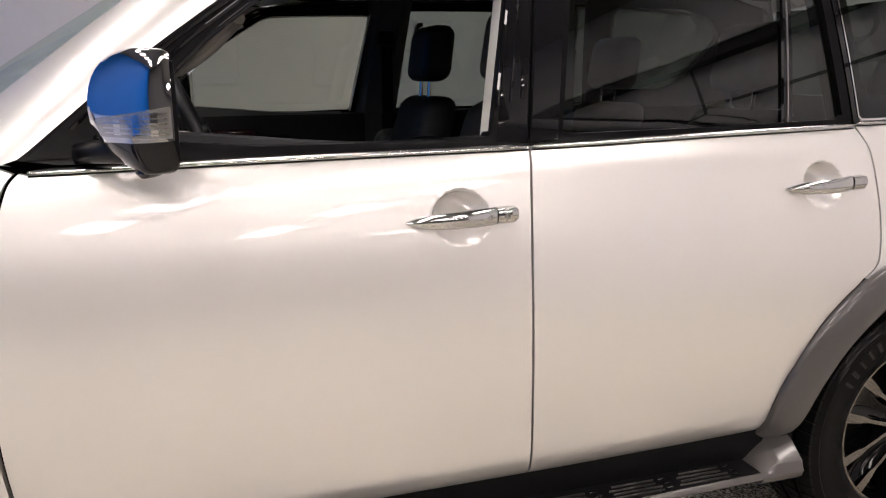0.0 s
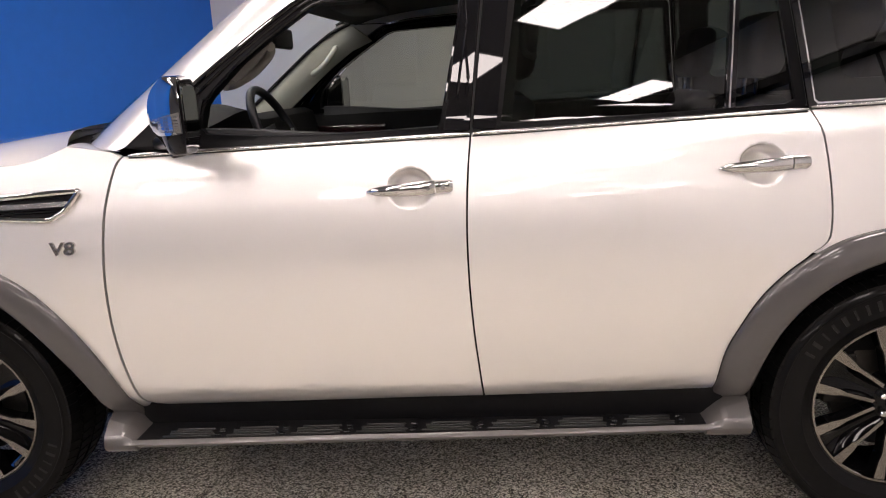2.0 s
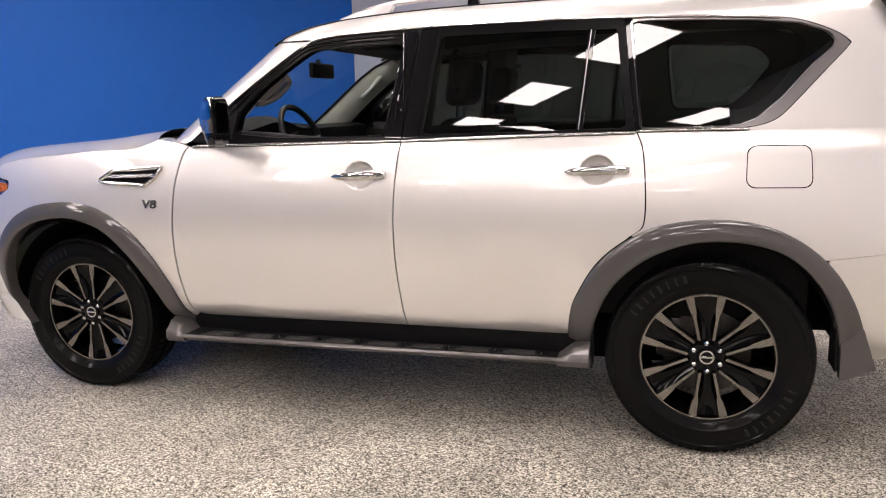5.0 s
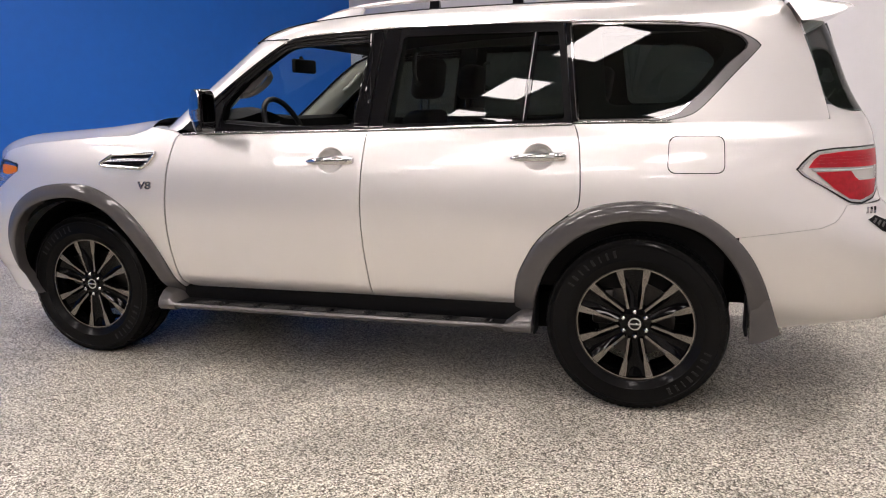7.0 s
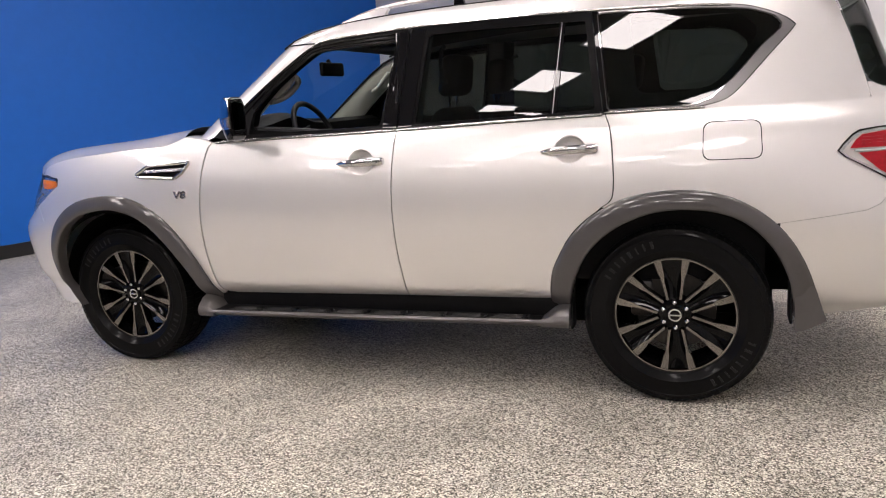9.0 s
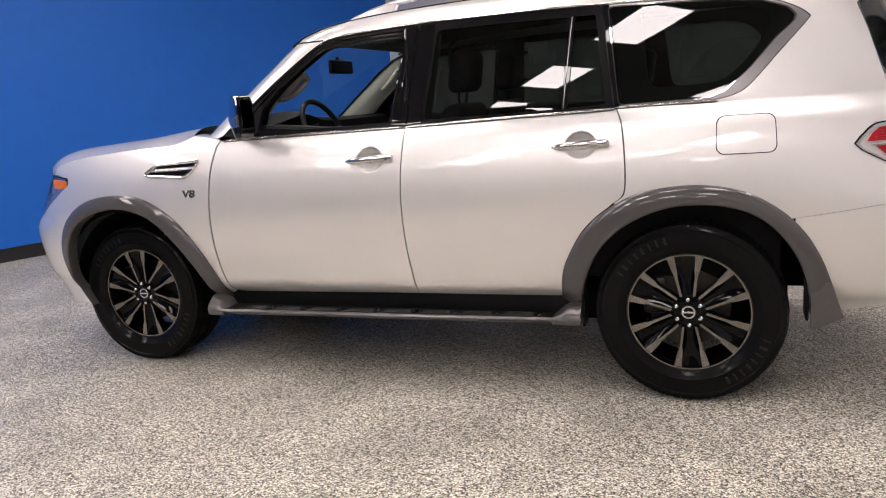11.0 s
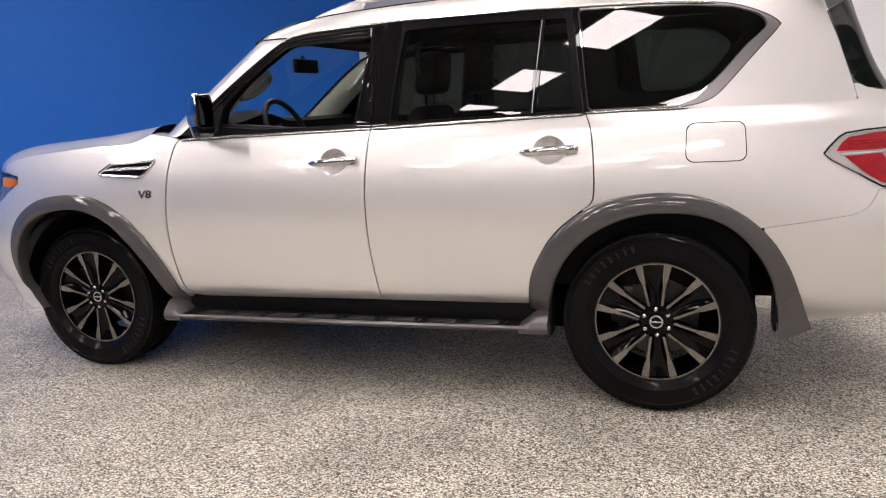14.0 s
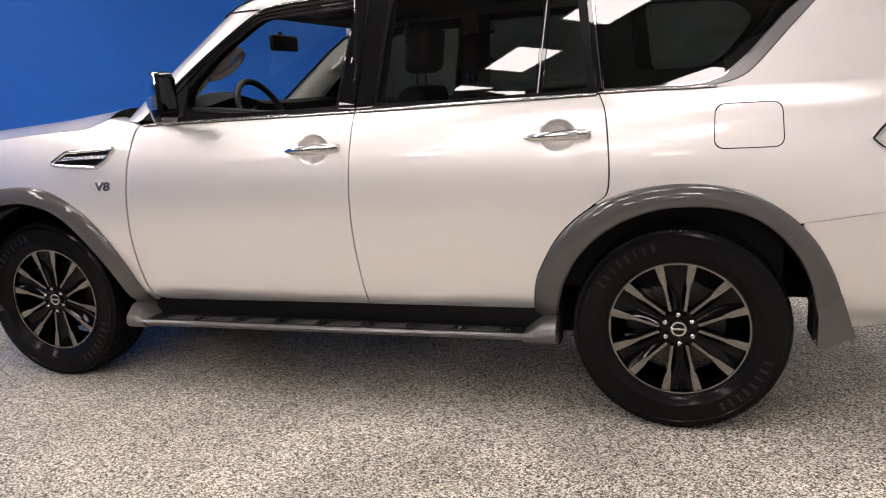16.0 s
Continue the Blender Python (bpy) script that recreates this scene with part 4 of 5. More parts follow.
    part("cap_bar", boxbm(cx - 0.028, cx + 0.028, min(yc - s * 0.108, yc - s * 0.104), max(yc - s * 0.108, yc - s * 0.104), HUB_Z - 0.0045, HUB_Z + 0.0045, bev=0.001), CHROME, rim)
    for k in range(6):
        a = turn + k * math.pi / 3
        q = (cx + 0.058 * math.cos(a), yc, HUB_Z + 0.058 * math.sin(a))
        part("wheel_nut", lathe([(0.0, s * -0.116), (0.006, s * -0.116), (0.010, s * -0.112), (0.0105, s * -0.090)], q, 12), CHROME, rim, "chrome wheel nut")
    return tyre


def build_top(car):
    """Roof, hood, windshield, cowl, tailgate: the forms across the car."""
    edge = Curve([(0.85, 1.560), (1.06, 1.705), (1.17, 1.760), (1.3, 1.797), (1.49, 1.824), (1.74, 1.842), (2.03, 1.857), (2.47, 1.865), (2.73, 1.866), (3.2, 1.857), (3.45, 1.842), (3.64, 1.826)])
    bm = bmesh.new()
    rows = []
    for k in range(37):
        x = 1.20 + (3.64 - 1.20) * k / 36
        z0 = edge(x)
        p = side(at_x(x, z0), z0, 0.0)
        p.y += PILLAR_TUCK(x)
        row = []
        for j in range(21):
            t = j / 20
            y = p.y + (2 * MID - 2 * p.y) * t
            c = 1 - abs(2 * t - 1) ** 2.6
            fx = -0.10 * c * (1 - sstep(1.2, 1.7, x)) + 0.06 * c * sstep(3.2, 3.64, x)
            row.append((p.x + fx, y, z0 + 0.050 * c - 0.03 * c * (1 - sstep(1.2, 1.5, x))))
        rows.append(row)
    grid(bm, rows)
    bmesh.ops.recalc_face_normals(bm, faces=bm.faces[:])
    part("roof", bm, PAINT, car, "pearl white painted roof")
    bm = bmesh.new()
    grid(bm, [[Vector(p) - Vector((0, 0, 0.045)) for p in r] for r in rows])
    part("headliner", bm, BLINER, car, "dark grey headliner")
    for flip in (False, True):
        bm = bmesh.new()
        pts = []
        for k in range(40):
            x = 1.10 + 2.5 * k / 39
            z0 = edge(x)
            p = side(at_x(x, z0), z0, 0, flip)
            p.y += -PILLAR_TUCK(x) if flip else PILLAR_TUCK(x)
            pts.append((p.x, p.y + (-0.003 if flip else 0.003), p.z + 0.001))
        part("drip_moulding", tube(pts, lambda f: 0.006 if f < 0.08 else 0.0045, 6), RUBBER, car, "black drip moulding")
    # hood
    bm = bmesh.new()
    rows = []
    crown = Curve([(-0.62, 1.165), (-0.58, 1.205), (-0.44, 1.242), (-0.2, 1.267), (0.0, 1.283), (0.2, 1.299), (0.4, 1.322), (0.52, 1.335)])
    for k in range(41):
        f = k / 40
        x = -0.50 + (0.56 + 0.50) * f
        z0 = HOOD_EDGE(x)
        p = side(at_x(x, z0), z0)
        row = []
        for j in range(41):
            t = j / 40
            y = p.y + (2 * MID - 2 * p.y) * t
            m = min(t, 1 - t) * (2 * MID - 2 * p.y)
            c = 1 - max(0.0, 1 - m / 0.30) ** 2.4
            bow = 1 - abs(2 * t - 1) ** 2.2
            fx = -0.42 * bow * (1 - f) ** 1.5 - 0.20 * bow * f ** 2
            zz = z0 + (crown(x) + 0.012 * bow - z0) * c
            row.append((p.x + fx, y, zz - 0.10 * bow * max(0, 1 - f * 4) ** 2))
        rows.append(row)
    grid(bm, rows)
    bmesh.ops.recalc_face_normals(bm, faces=bm.faces[:])
    part("hood", bm, PAINT, car, "pearl white painted hood")
    # front face between the bumper and the hood
    bm = bmesh.new()
    first_row = rows[0]
    grid(bm, [[Vector(p) for p in first_row], [Vector((p[0] - 0.06, p[1], 1.0)) for p in first_row], [Vector((p[0] - 0.09, p[1], 0.86)) for p in first_row]])
    part("grille", bm, MATTE, car, "black grille behind the bumper")
    # windshield from pillar to pillar
    ap = spline([(0.555, 1.306), (0.64, 1.380), (0.868, 1.558), (1.068, 1.704), (1.18, 1.766)], 5)
    bm = bmesh.new()
    rows = []
    for x, z in XZ([Vector((*p, 0)) if len(p) == 2 else p for p in ap]):
        p = side(x, z)
        p.y += PILLAR_TUCK(x)
        row = []
        for j in range(25):
            t = j / 24
            c = 1 - abs(2 * t - 1) ** 2.2
            y = p.y + 0.004 + (2 * MID - 2 * p.y - 0.008) * t
            f = sstep(1.3, 1.77, z)
            row.append((x + 0.004 - (0.20 - 0.09 * f) * c, y, z + 0.015 * c))
        rows.append(row)
    grid(bm, rows)
    bmesh.ops.recalc_face_normals(bm, faces=bm.faces[:])
    part("windshield", bm, SHIELD, car, "clear windshield glass")
    # cowl under the windshield
    bm = bmesh.new()
    rr = []
    for j in range(25):
        t = j / 24
        c = 1 - abs(2 * t - 1) ** 2.2
        y = 0.13 + (2 * MID - 0.26) * t
        rr.append([(0.62 - 0.22 * c, y, 1.298 + 0.030 * c), (0.54 - 0.20 * c, y, 1.284 + 0.034 * c), (0.47 - 0.20 * c, y, 1.276 + 0.034 * c), (0.46 - 0.20 * c, y, 1.2)])
    grid(bm, rr)
    part("cowl", bm, MATTE, car, "black plastic cowl below the windshield")
    # tailgate: wrap-round rear window, painted field, spoiler
    for flip in (False, True):
        low = [(3.716, 1.740), (3.730, 1.700), (3.777, 1.560), (3.806, 1.465), (3.822, 1.415), (3.834, 1.392), (3.852, 1.378), (3.887, 1.360), (3.942, 1.350)]
        rw = [(at_x(x, z), z) for x, z in low] + [(4.36, 1.350), (4.95, 1.350), (4.95, 1.750)]
        panel("rear_window", rw, PRIVACY, car, "dark wrap-round rear window", flip=flip, out=-0.002, rim=0, real_x=False)
        panel("tailgate", [(4.353, 0.975), (5.05, 0.975), (5.05, 1.346), (4.353, 1.346)], PAINT, car, "pearl white tailgate", flip=flip, real_x=False)
    bm = bmesh.new()
    rows = []
    sp = [(3.648, 1.832), (3.70, 1.826), (3.80, 1.806), (3.89, 1.788), (3.908, 1.776), (3.898, 1.770), (3.842, 1.750), (3.722, 1.730)]
    for t in np.linspace(0, 1, 25):
        c = 1 - abs(2 * t - 1) ** 6
        e = 1 - abs(2 * t - 1) ** 2.4
        rows.append([(x + 0.08 * e + (x - 3.65) * 0.25 * (c - 1) * 0.3, 0.255 + (2 * MID - 0.51) * t + (0.03 if t == 0 else -0.03 if t == 1 else 0) * (1 if i in (0, 1, 2) else 0), z + 0.045 * e) for i, (x, z) in enumerate(sp)])
    vs = grid(bm, rows)
    bm.faces.new(vs[0])
    bm.faces.new(vs[-1][::-1])
    bmesh.ops.recalc_face_normals(bm, faces=bm.faces[:])
    part("roof_spoiler", bm, PAINT, car, "pearl white roof spoiler", sharp=45)


car = tagged(new("car"), "pearl white large SUV with dark windows, grey arch flares, parked", "car")
for far in (False, True):
    build_flank(car, far)
build_shell(car)
build_wheel(car, FRONT_HUB, 0.095, math.radians(96))
build_wheel(car, REAR_HUB, 0.030, math.radians(93))
build_wheel(car, FRONT_HUB, 2 * MID - 0.095, 0.3, True)
build_wheel(car, REAR_HUB, 2 * MID - 0.030, 0.6, True)
build_top(car)


# ---- the car: fittings of each flank ----
def mirrored(bm, flip):
    if flip:
        for v in bm.verts:
            v.co.y = 2 * MID - v.co.y
        bmesh.ops.reverse_faces(bm, faces=bm.faces[:])
    return bm


def ellipse_section(x, y, z, hy, hz, n=14, sq=2.0):
    out = []
    for k in range(n):
        a = 2 * math.pi * k / n
        c, s = math.cos(a), math.sin(a)
        r = (abs(c) ** sq + abs(s) ** sq) ** (-1 / sq)
        out.append((x, y + hy * c * r, z + hz * s * r))
    return out


def kid(own, name):
    return [o for o in own.children if o.name.split(".")[0] == name]


def door_handle(own, cx, cz, flip):
    y0 = SECTION(cz) + PLAN_D(cx)
    h = Curve([(0, 0.003), (0.06, 0.0095), (0.2, 0.0160), (0.5, 0.0195), (0.78, 0.0205), (1.0, 0.0180)])
    secs = []
    for k in range(25):
        t = 0.795 * k / 24
        x = cx - 0.128 + 0.254 * t
        secs.append(ellipse_section(x, SECTION(cz) + PLAN_D(x) - 0.006 - 0.024 * math.sin(math.pi * min(1, t * 1.15)) ** 0.7, cz - 0.004 + 0.008 * t, 0.008 + 0.004 * min(1, t * 4), h(t)))
    grip = part("door_handle", mirrored(loft(secs), flip), HANDLE, own, "chrome door handle over a round hollow")
    secs = []
    for k in range(9):
        t = 0.805 + 0.195 * k / 8
        x = cx - 0.128 + 0.254 * t
        r = 1.0 if k < 7 else (0.93 if k == 7 else 0.72)
        secs.append(ellipse_section(x, SECTION(cz) + PLAN_D(x) - 0.012, cz - 0.004 + 0.008 * t, 0.017 * r, 0.0190 * r, 14, 3.0))
    end = part("handle_end", mirrored(loft(secs), flip), HANDLE, own, "chrome handle end piece")
    if cx < 2:
        for dx, r, to, nm in ((0.098, 0.0065, end, "key_lock"), (0.056, 0.0055, grip, "lock_button")):
            x = cx + dx
            y = SECTION(cz) + PLAN_D(x) - (0.0305 if dx > 0.08 else 0.0335)
            part(nm, mirrored(lathe([(0.0, 0.0015), (r * 0.6, 0.0005), (r * 0.75, -0.0012), (r, -0.0008), (r, 0.006)], (x, y, cz + 0.002), 16), flip), SURROUND, to, "small round lock on the handle")


def side_text(own, body, x, z, size, flip):
    cu = bpy.data.curves.new("badge", "FONT")
    cu.body, cu.size, cu.extrude, cu.offset = body, size, 0.004, 0.0012
    cu.align_x, cu.align_y = "CENTER", "CENTER"
    tmp = new("tmp", cu)
    me = bpy.data.meshes.new_from_object(tmp.evaluated_get(bpy.context.evaluated_depsgraph_get()))
    bpy.data.objects.remove(tmp)
    bm = bmesh.new()
    bm.from_mesh(me)
    for v in bm.verts:
        s = side(x + v.co.x * 1.35 + v.co.y * 0.10, z + v.co.y, 0.004 + v.co.z)
        v.co = s
    part("badge", bm, SATIN, own, "chrome letters on the fender", smooth=False)


def fender_vent(own, flip):
    out = rounded([(0.236, 1.112), (0.335, 1.170), (0.640, 1.186), (0.584, 1.122), (0.525, 1.084), (0.285, 1.098)], 0.018)
    inn = rounded([(0.285, 1.118), (0.350, 1.156), (0.590, 1.168), (0.556, 1.122), (0.512, 1.100), (0.302, 1.111)], 0.008)
    panel("vent_grille", [(p.x, p.y) for p in rounded([(0.27, 1.112), (0.343, 1.160), (0.60, 1.174), (0.562, 1.122), (0.515, 1.094), (0.295, 1.106)], 0.01)], MATTE, own, "black vent grille", out=0.002, flip=flip, rim=0.01)
    mid = [((p.x + q.x) / 2, (p.y + q.y) / 2) for p, q in zip(out, inn)]
    ring = [side(at_x(x, z), z, 0.006, flip) for x, z in mid]
    part("vent_surround", tube(ring, 0.0098, 10, close=True), CHROME, own, "chrome vent surround")
    panel("vent_bar", [(0.292, 1.126), (0.335, 1.143), (0.585, 1.148), (0.572, 1.133), (0.32, 1.127)], BRIGHT, own, "bright silver vent bar", out=0.010, flip=flip, rim=0.01)
    for zz in (1.112, 1.120, 1.153, 1.160):
        panel("vent_slat", [(0.325, zz - 0.0016), (0.575 - (1.165 - zz) * 0.7, zz + 0.004 - 0.0016), (0.575 - (1.165 - zz) * 0.7, zz + 0.0055), (0.325, zz + 0.0015)], PIANO, own, out=0.006, flip=flip, rim=0.006)


def fuel_flap(own, flip):
    r = [(p.x, p.y) for p in rounded([(3.196, 1.096), (3.198, 1.250), (3.418, 1.250), (3.426, 1.097)], 0.036, 6)]
    c = (3.31, 1.173)
    big = [(c[0] + (x - c[0]) * 1.034, c[1] + (z - c[1]) * 1.050) for x, z in r]
    band("flap_gap", big, r, RUBBER, own, "dark gap round the fuel flap", out=0.0012, flip=flip, rows=1, n=70, closed=True, rim=0)
    panel("fuel_flap", r, PAINT, own, "pearl white fuel flap", out=0.0016, flip=flip, rim=0)


def tail_lamp(own, flip):
    o = [(3.708, 1.113), (3.728, 1.140), (3.765, 1.178), (3.79, 1.192), (3.86, 1.201), (4.0, 1.207), (4.06, 1.207), (4.07, 1.14), (4.065, 1.03), (4.03, 0.985), (3.975, 0.967), (3.93, 0.972), (3.83, 1.032), (3.735, 1.086)]
    base = panel("tail_lamp", o, PIANO, own, "red and clear tail lamp with chrome edge", out=0.004, flip=flip, rim=0.01)
    c = (3.90, 1.098)
    o2 = [(c[0] + (x - c[0]) * 0.965, c[1] + (z - c[1]) * 0.94) for x, z in o]
    o3 = [(c[0] + (x - c[0]) * 0.90, c[1] + (z - c[1]) * 0.86) for x, z in o]
    band("lamp_rim", o2, o3, SATIN, base, "chrome lamp rim", out=0.010, flip=flip, rows=2, n=70, closed=True, rim=0.006)
    panel("clear_lens", o3, WHITELENS, base, "clear lens", out=0.007, flip=flip, rim=0.004)
    panel("red_lens", [(3.755, 1.120), (3.775, 1.152), (3.800, 1.173), (3.9, 1.186), (4.045, 1.192), (4.05, 1.122)], REDLENS, base, "ribbed red lens", out=0.012, flip=flip, rim=0.006)
    panel("red_lens", [(3.785, 1.101), (3.925, 1.106), (3.945, 1.080), (3.962, 1.065), (4.045, 1.066), (4.035, 1.01), (3.97, 0.985), (3.925, 0.992), (3.86, 1.035)], REDLENS, base, "smooth red lens", out=0.012, flip=flip, rim=0.006)
    panel("lens_bar", [(3.772, 1.106), (4.03, 1.111), (4.03, 1.117), (3.772, 1.113)], CHROME, base, "chrome bar", out=0.014, flip=flip, rim=0.006)
    panel("bumper_pad", [(4.000, 0.905), (4.030, 0.922), (4.110, 0.885), (4.115, 0.838), (4.060, 0.858)], MATTE, own, "black step pad on the rear bumper", out=0.003, flip=flip, rim=0.004)
    for k in range(5):
        xx = 4.020 + 0.018 * k
        panel("pad_rib", [(xx, 0.898 - 0.45 * (xx - 4.02)), (xx + 0.012, 0.912 - 0.45 * (xx - 4.02)), (xx + 0.018, 0.908 - 0.45 * (xx - 4.02)), (xx + 0.006, 0.890 - 0.45 * (xx - 4.02))], STEP_GREY, own, "grey rib of the step pad", out=0.006, flip=flip, rim=0.004)
    if not flip:
        for k in range(3):
            panel("badge_bar", [(3.992 + 0.016 * k, 0.930), (3.998 + 0.016 * k, 0.954), (4.008 + 0.016 * k, 0.954), (4.002 + 0.016 * k, 0.930)], CHROME, own, "small chrome badge mark", out=0.004, flip=flip, rim=0.004)
    for zz in (1.135, 1.147, 1.159):
        panel("lens_rib", [(3.785, zz), (4.02, zz + 0.006), (4.02, zz + 0.0085), (3.785, zz + 0.0025)], REDLENS, base, out=0.015, flip=flip, rim=0.004)


def headlamp(own, flip):
    o = [(at_x(x, z), z) for x, z in ((-0.318, 1.068), (-0.312, 1.090), (-0.330, 1.112), (-0.42, 1.124))] + [(-0.75, 1.128), (-1.10, 1.126), (-1.10, 0.89)] + [(at_x(x, z), z) for x, z in ((-0.645, 0.888), (-0.56, 0.93), (-0.44, 0.995))]
    base = panel("headlamp", o, LAMPBLUE, own, "clear headlamp with amber corner", out=-0.014, flip=flip, rim=0.0, real_x=False)
    panel("amber_marker", [(-0.338, 1.064), (-0.338, 1.094), (-0.42, 1.103), (-0.475, 1.103), (-0.455, 1.054), (-0.40, 1.050)], AMBER, base, "amber side marker", out=-0.004, flip=flip, rim=0.006)
    panel("amber_core", [(-0.36, 1.066), (-0.36, 1.085), (-0.40, 1.088), (-0.40, 1.066)], AMBER, base, out=0.0, flip=flip, rim=0.006)
    panel("lamp_lens", o, LAMPCLEAR, base, "clear lamp lens", out=0.003, flip=flip, rim=0.004, real_x=False)
    panel("lamp_trim", [(-0.315, 1.090), (-0.325, 1.114), (-0.42, 1.126), (-0.55, 1.133), (-0.55, 1.126), (-0.42, 1.119), (-0.332, 1.108), (-0.324, 1.09)], PIANO, base, out=0.005, flip=flip, rim=0.006)
    panel("lamp_bezel", [(-0.50, 1.03), (-0.60, 1.00), (-0.655, 0.90), (-0.63, 0.90), (-0.575, 0.99), (-0.49, 1.015)], CHROME, base, "chrome lamp bezel", out=-0.006, flip=flip, rim=0.004)


def door_mirror(own, flip):
    # housing: rounded sections from the inner to the outer end
    secs = []
    for y, k, fa in ((-0.094, 0.80, 0.078), (-0.103, 0.93, 0.088), (-0.118, 1.0, 0.088), (-0.140, 1.0, 0.072), (-0.165, 1.0, 0.050), (-0.190, 0.99, 0.030), (-0.208, 0.97, 0.018), (-0.222, 0.94, 0.0), (-0.232, 0.89, -0.016), (-0.238, 0.80, -0.032)):
        pts = []
        for a in np.linspace(0, 2 * math.pi, 36, endpoint=False):
            c, t = math.cos(a), math.sin(a)
            n = 2.2 if c < 0 else 7.0
            px = math.copysign(abs(c) ** (2 / n), c)
            pz = math.copysign(abs(t) ** (2 / n), t)
            mx = 0.985 + max(0.0, 0.035 - fa) * 0.9
            x = mx + ((mx - 0.985 + fa) if c < 0 else (1.050 + (y + 0.235) * -0.10 - mx)) * px
            if pz < 0 and c < 0:
                x = mx + (x - mx) * (1 - 0.30 * pz * pz)
            pts.append((x, y, 1.392 + (0.104 if t > 0 else 0.114) * pz * k))
        secs.append(pts)
    whole = loft(secs)
    # the lower part is black, the cap above it chrome
    cap = whole.copy()
    bmesh.ops.bisect_plane(cap, geom=cap.verts[:] + cap.edges[:] + cap.faces[:], plane_co=(0.97, 0, 1.347), plane_no=(0.1, 0.05, -1), clear_outer=True)
    bmesh.ops.bisect_plane(cap, geom=cap.verts[:] + cap.edges[:] + cap.faces[:], plane_co=(1.043, 0, 1.4), plane_no=(1, 0, 0), clear_outer=True)
    bmesh.ops.bisect_plane(cap, geom=cap.verts[:] + cap.edges[:] + cap.faces[:], plane_co=(0, -0.108, 0), plane_no=(0, 1, 0), clear_outer=True)
    low = whole
    for v in low.verts:
        v.co.z = 1.40 + (v.co.z - 1.40) * 0.985
        v.co.y = -0.145 + (v.co.y + 0.145) * 0.98
        v.co.x = 0.99 + (v.co.x - 0.99) * 0.985
    base = part("mirror", mirrored(low, flip), PIANO, own, "door mirror with chrome cap and clear signal lens", sharp=50)
    part("mirror_cap", mirrored(cap, flip), CHROME, base, "chrome mirror cap", sharp=60)
    # clear signal lens wrapped on the outer end, and the fine ribs in it
    def slice_of(grow, cuts):
        bm = loft(secs)
        for v in bm.verts:
            v.co = Vector((0.985, -0.165, 1.392)) + (v.co - Vector((0.985, -0.165, 1.392))) * grow
        for co, no in cuts:
            bmesh.ops.bisect_plane(bm, geom=bm.verts[:] + bm.edges[:] + bm.faces[:], plane_co=co, plane_no=no, clear_outer=True)
        return mirrored(bm, flip)
    ends = [((0, -0.135, 0), (0, 1, 0)), ((0, 0, 1.346), (0.0, 0, -1)), ((0.985, 0, 1.390), (-0.16, 0, 1)), ((1.040, 0, 0), (1, 0, 0))]
    part("signal_lens", slice_of(1.025, ends), SIGNAL, base, "clear ribbed signal lens", sharp=60)
    for k in range(5):
        z = 1.352 + 0.0085 * k
        part("lens_rib", slice_of(1.034, [((0, -0.150, 0), (0, 1, 0)), ((0, 0, z), (0, 0, -1)), ((0, 0, z + 0.003), (0, 0, 1)), ((0.985, 0, 1.385), (-0.16, 0, 1)), ((1.034, 0, 0), (1, 0, 0))]), SATIN, base)
    for x in (0.948, 0.982, 1.012):
        part("lens_reflector", slice_of(1.029, [((0, -0.150, 0), (0, 1, 0)), ((0, 0, 1.350), (0, 0, -1)), ((0.985, 0, 1.385), (-0.16, 0, 1)), ((x + 0.006, 0, 0), (1, 0, 0)), ((x - 0.006, 0, 0), (-1, 0, 0))]), CHROME, base, "bright reflector in the signal lens")
    part("mirror_camera", mirrored(tube([(0.995, -0.165, 1.31), (0.995, -0.165, 1.282), (0.996, -0.165, 1.275)], lambda f: 0.026 if f < 0.9 else 0.018, 16), flip), PIANO, base, "small black camera pod")
    bm = slab([(p.x, p.y) for p in rounded([(-0.222, 1.322), (-0.222, 1.468), (-0.108, 1.464), (-0.108, 1.326)], 0.02)], lambda a, b, d: (1.0508 + (a + 0.235) * -0.10 - d, a, b), 0.003)
    part("mirror_glass", mirrored(bm, flip), MIRROR, base, "dark tinted mirror glass")
    # foot and arm on the door's black corner
    part("mirror_foot", mirrored(loft([ellipse_section(0.845 + 0.105 * f, 0.045 - 0.165 * f, 1.303 + 0.016 * f, 0.042 - 0.008 * f, 0.020 + 0.004 * f) for f in np.linspace(0, 1, 9)]), flip), SEMI, base, "black mirror arm")
    panel("corner_cover", [(0.76, 1.294), (0.822, 1.352), (0.955, 1.465), (0.985, 1.46), (0.978, 1.300)], MATTE, own, "black corner cover", out=0.006, flip=flip, rim=0.006)
    panel("corner_strip", [(0.952, 1.300), (0.990, 1.428), (0.998, 1.428), (0.968, 1.300)], RUBBER, own, out=0.012, flip=flip, rim=0.008)


STEP_Y = Curve([(0.55, -0.098), (1.6, -0.076), (2.65, -0.048)])


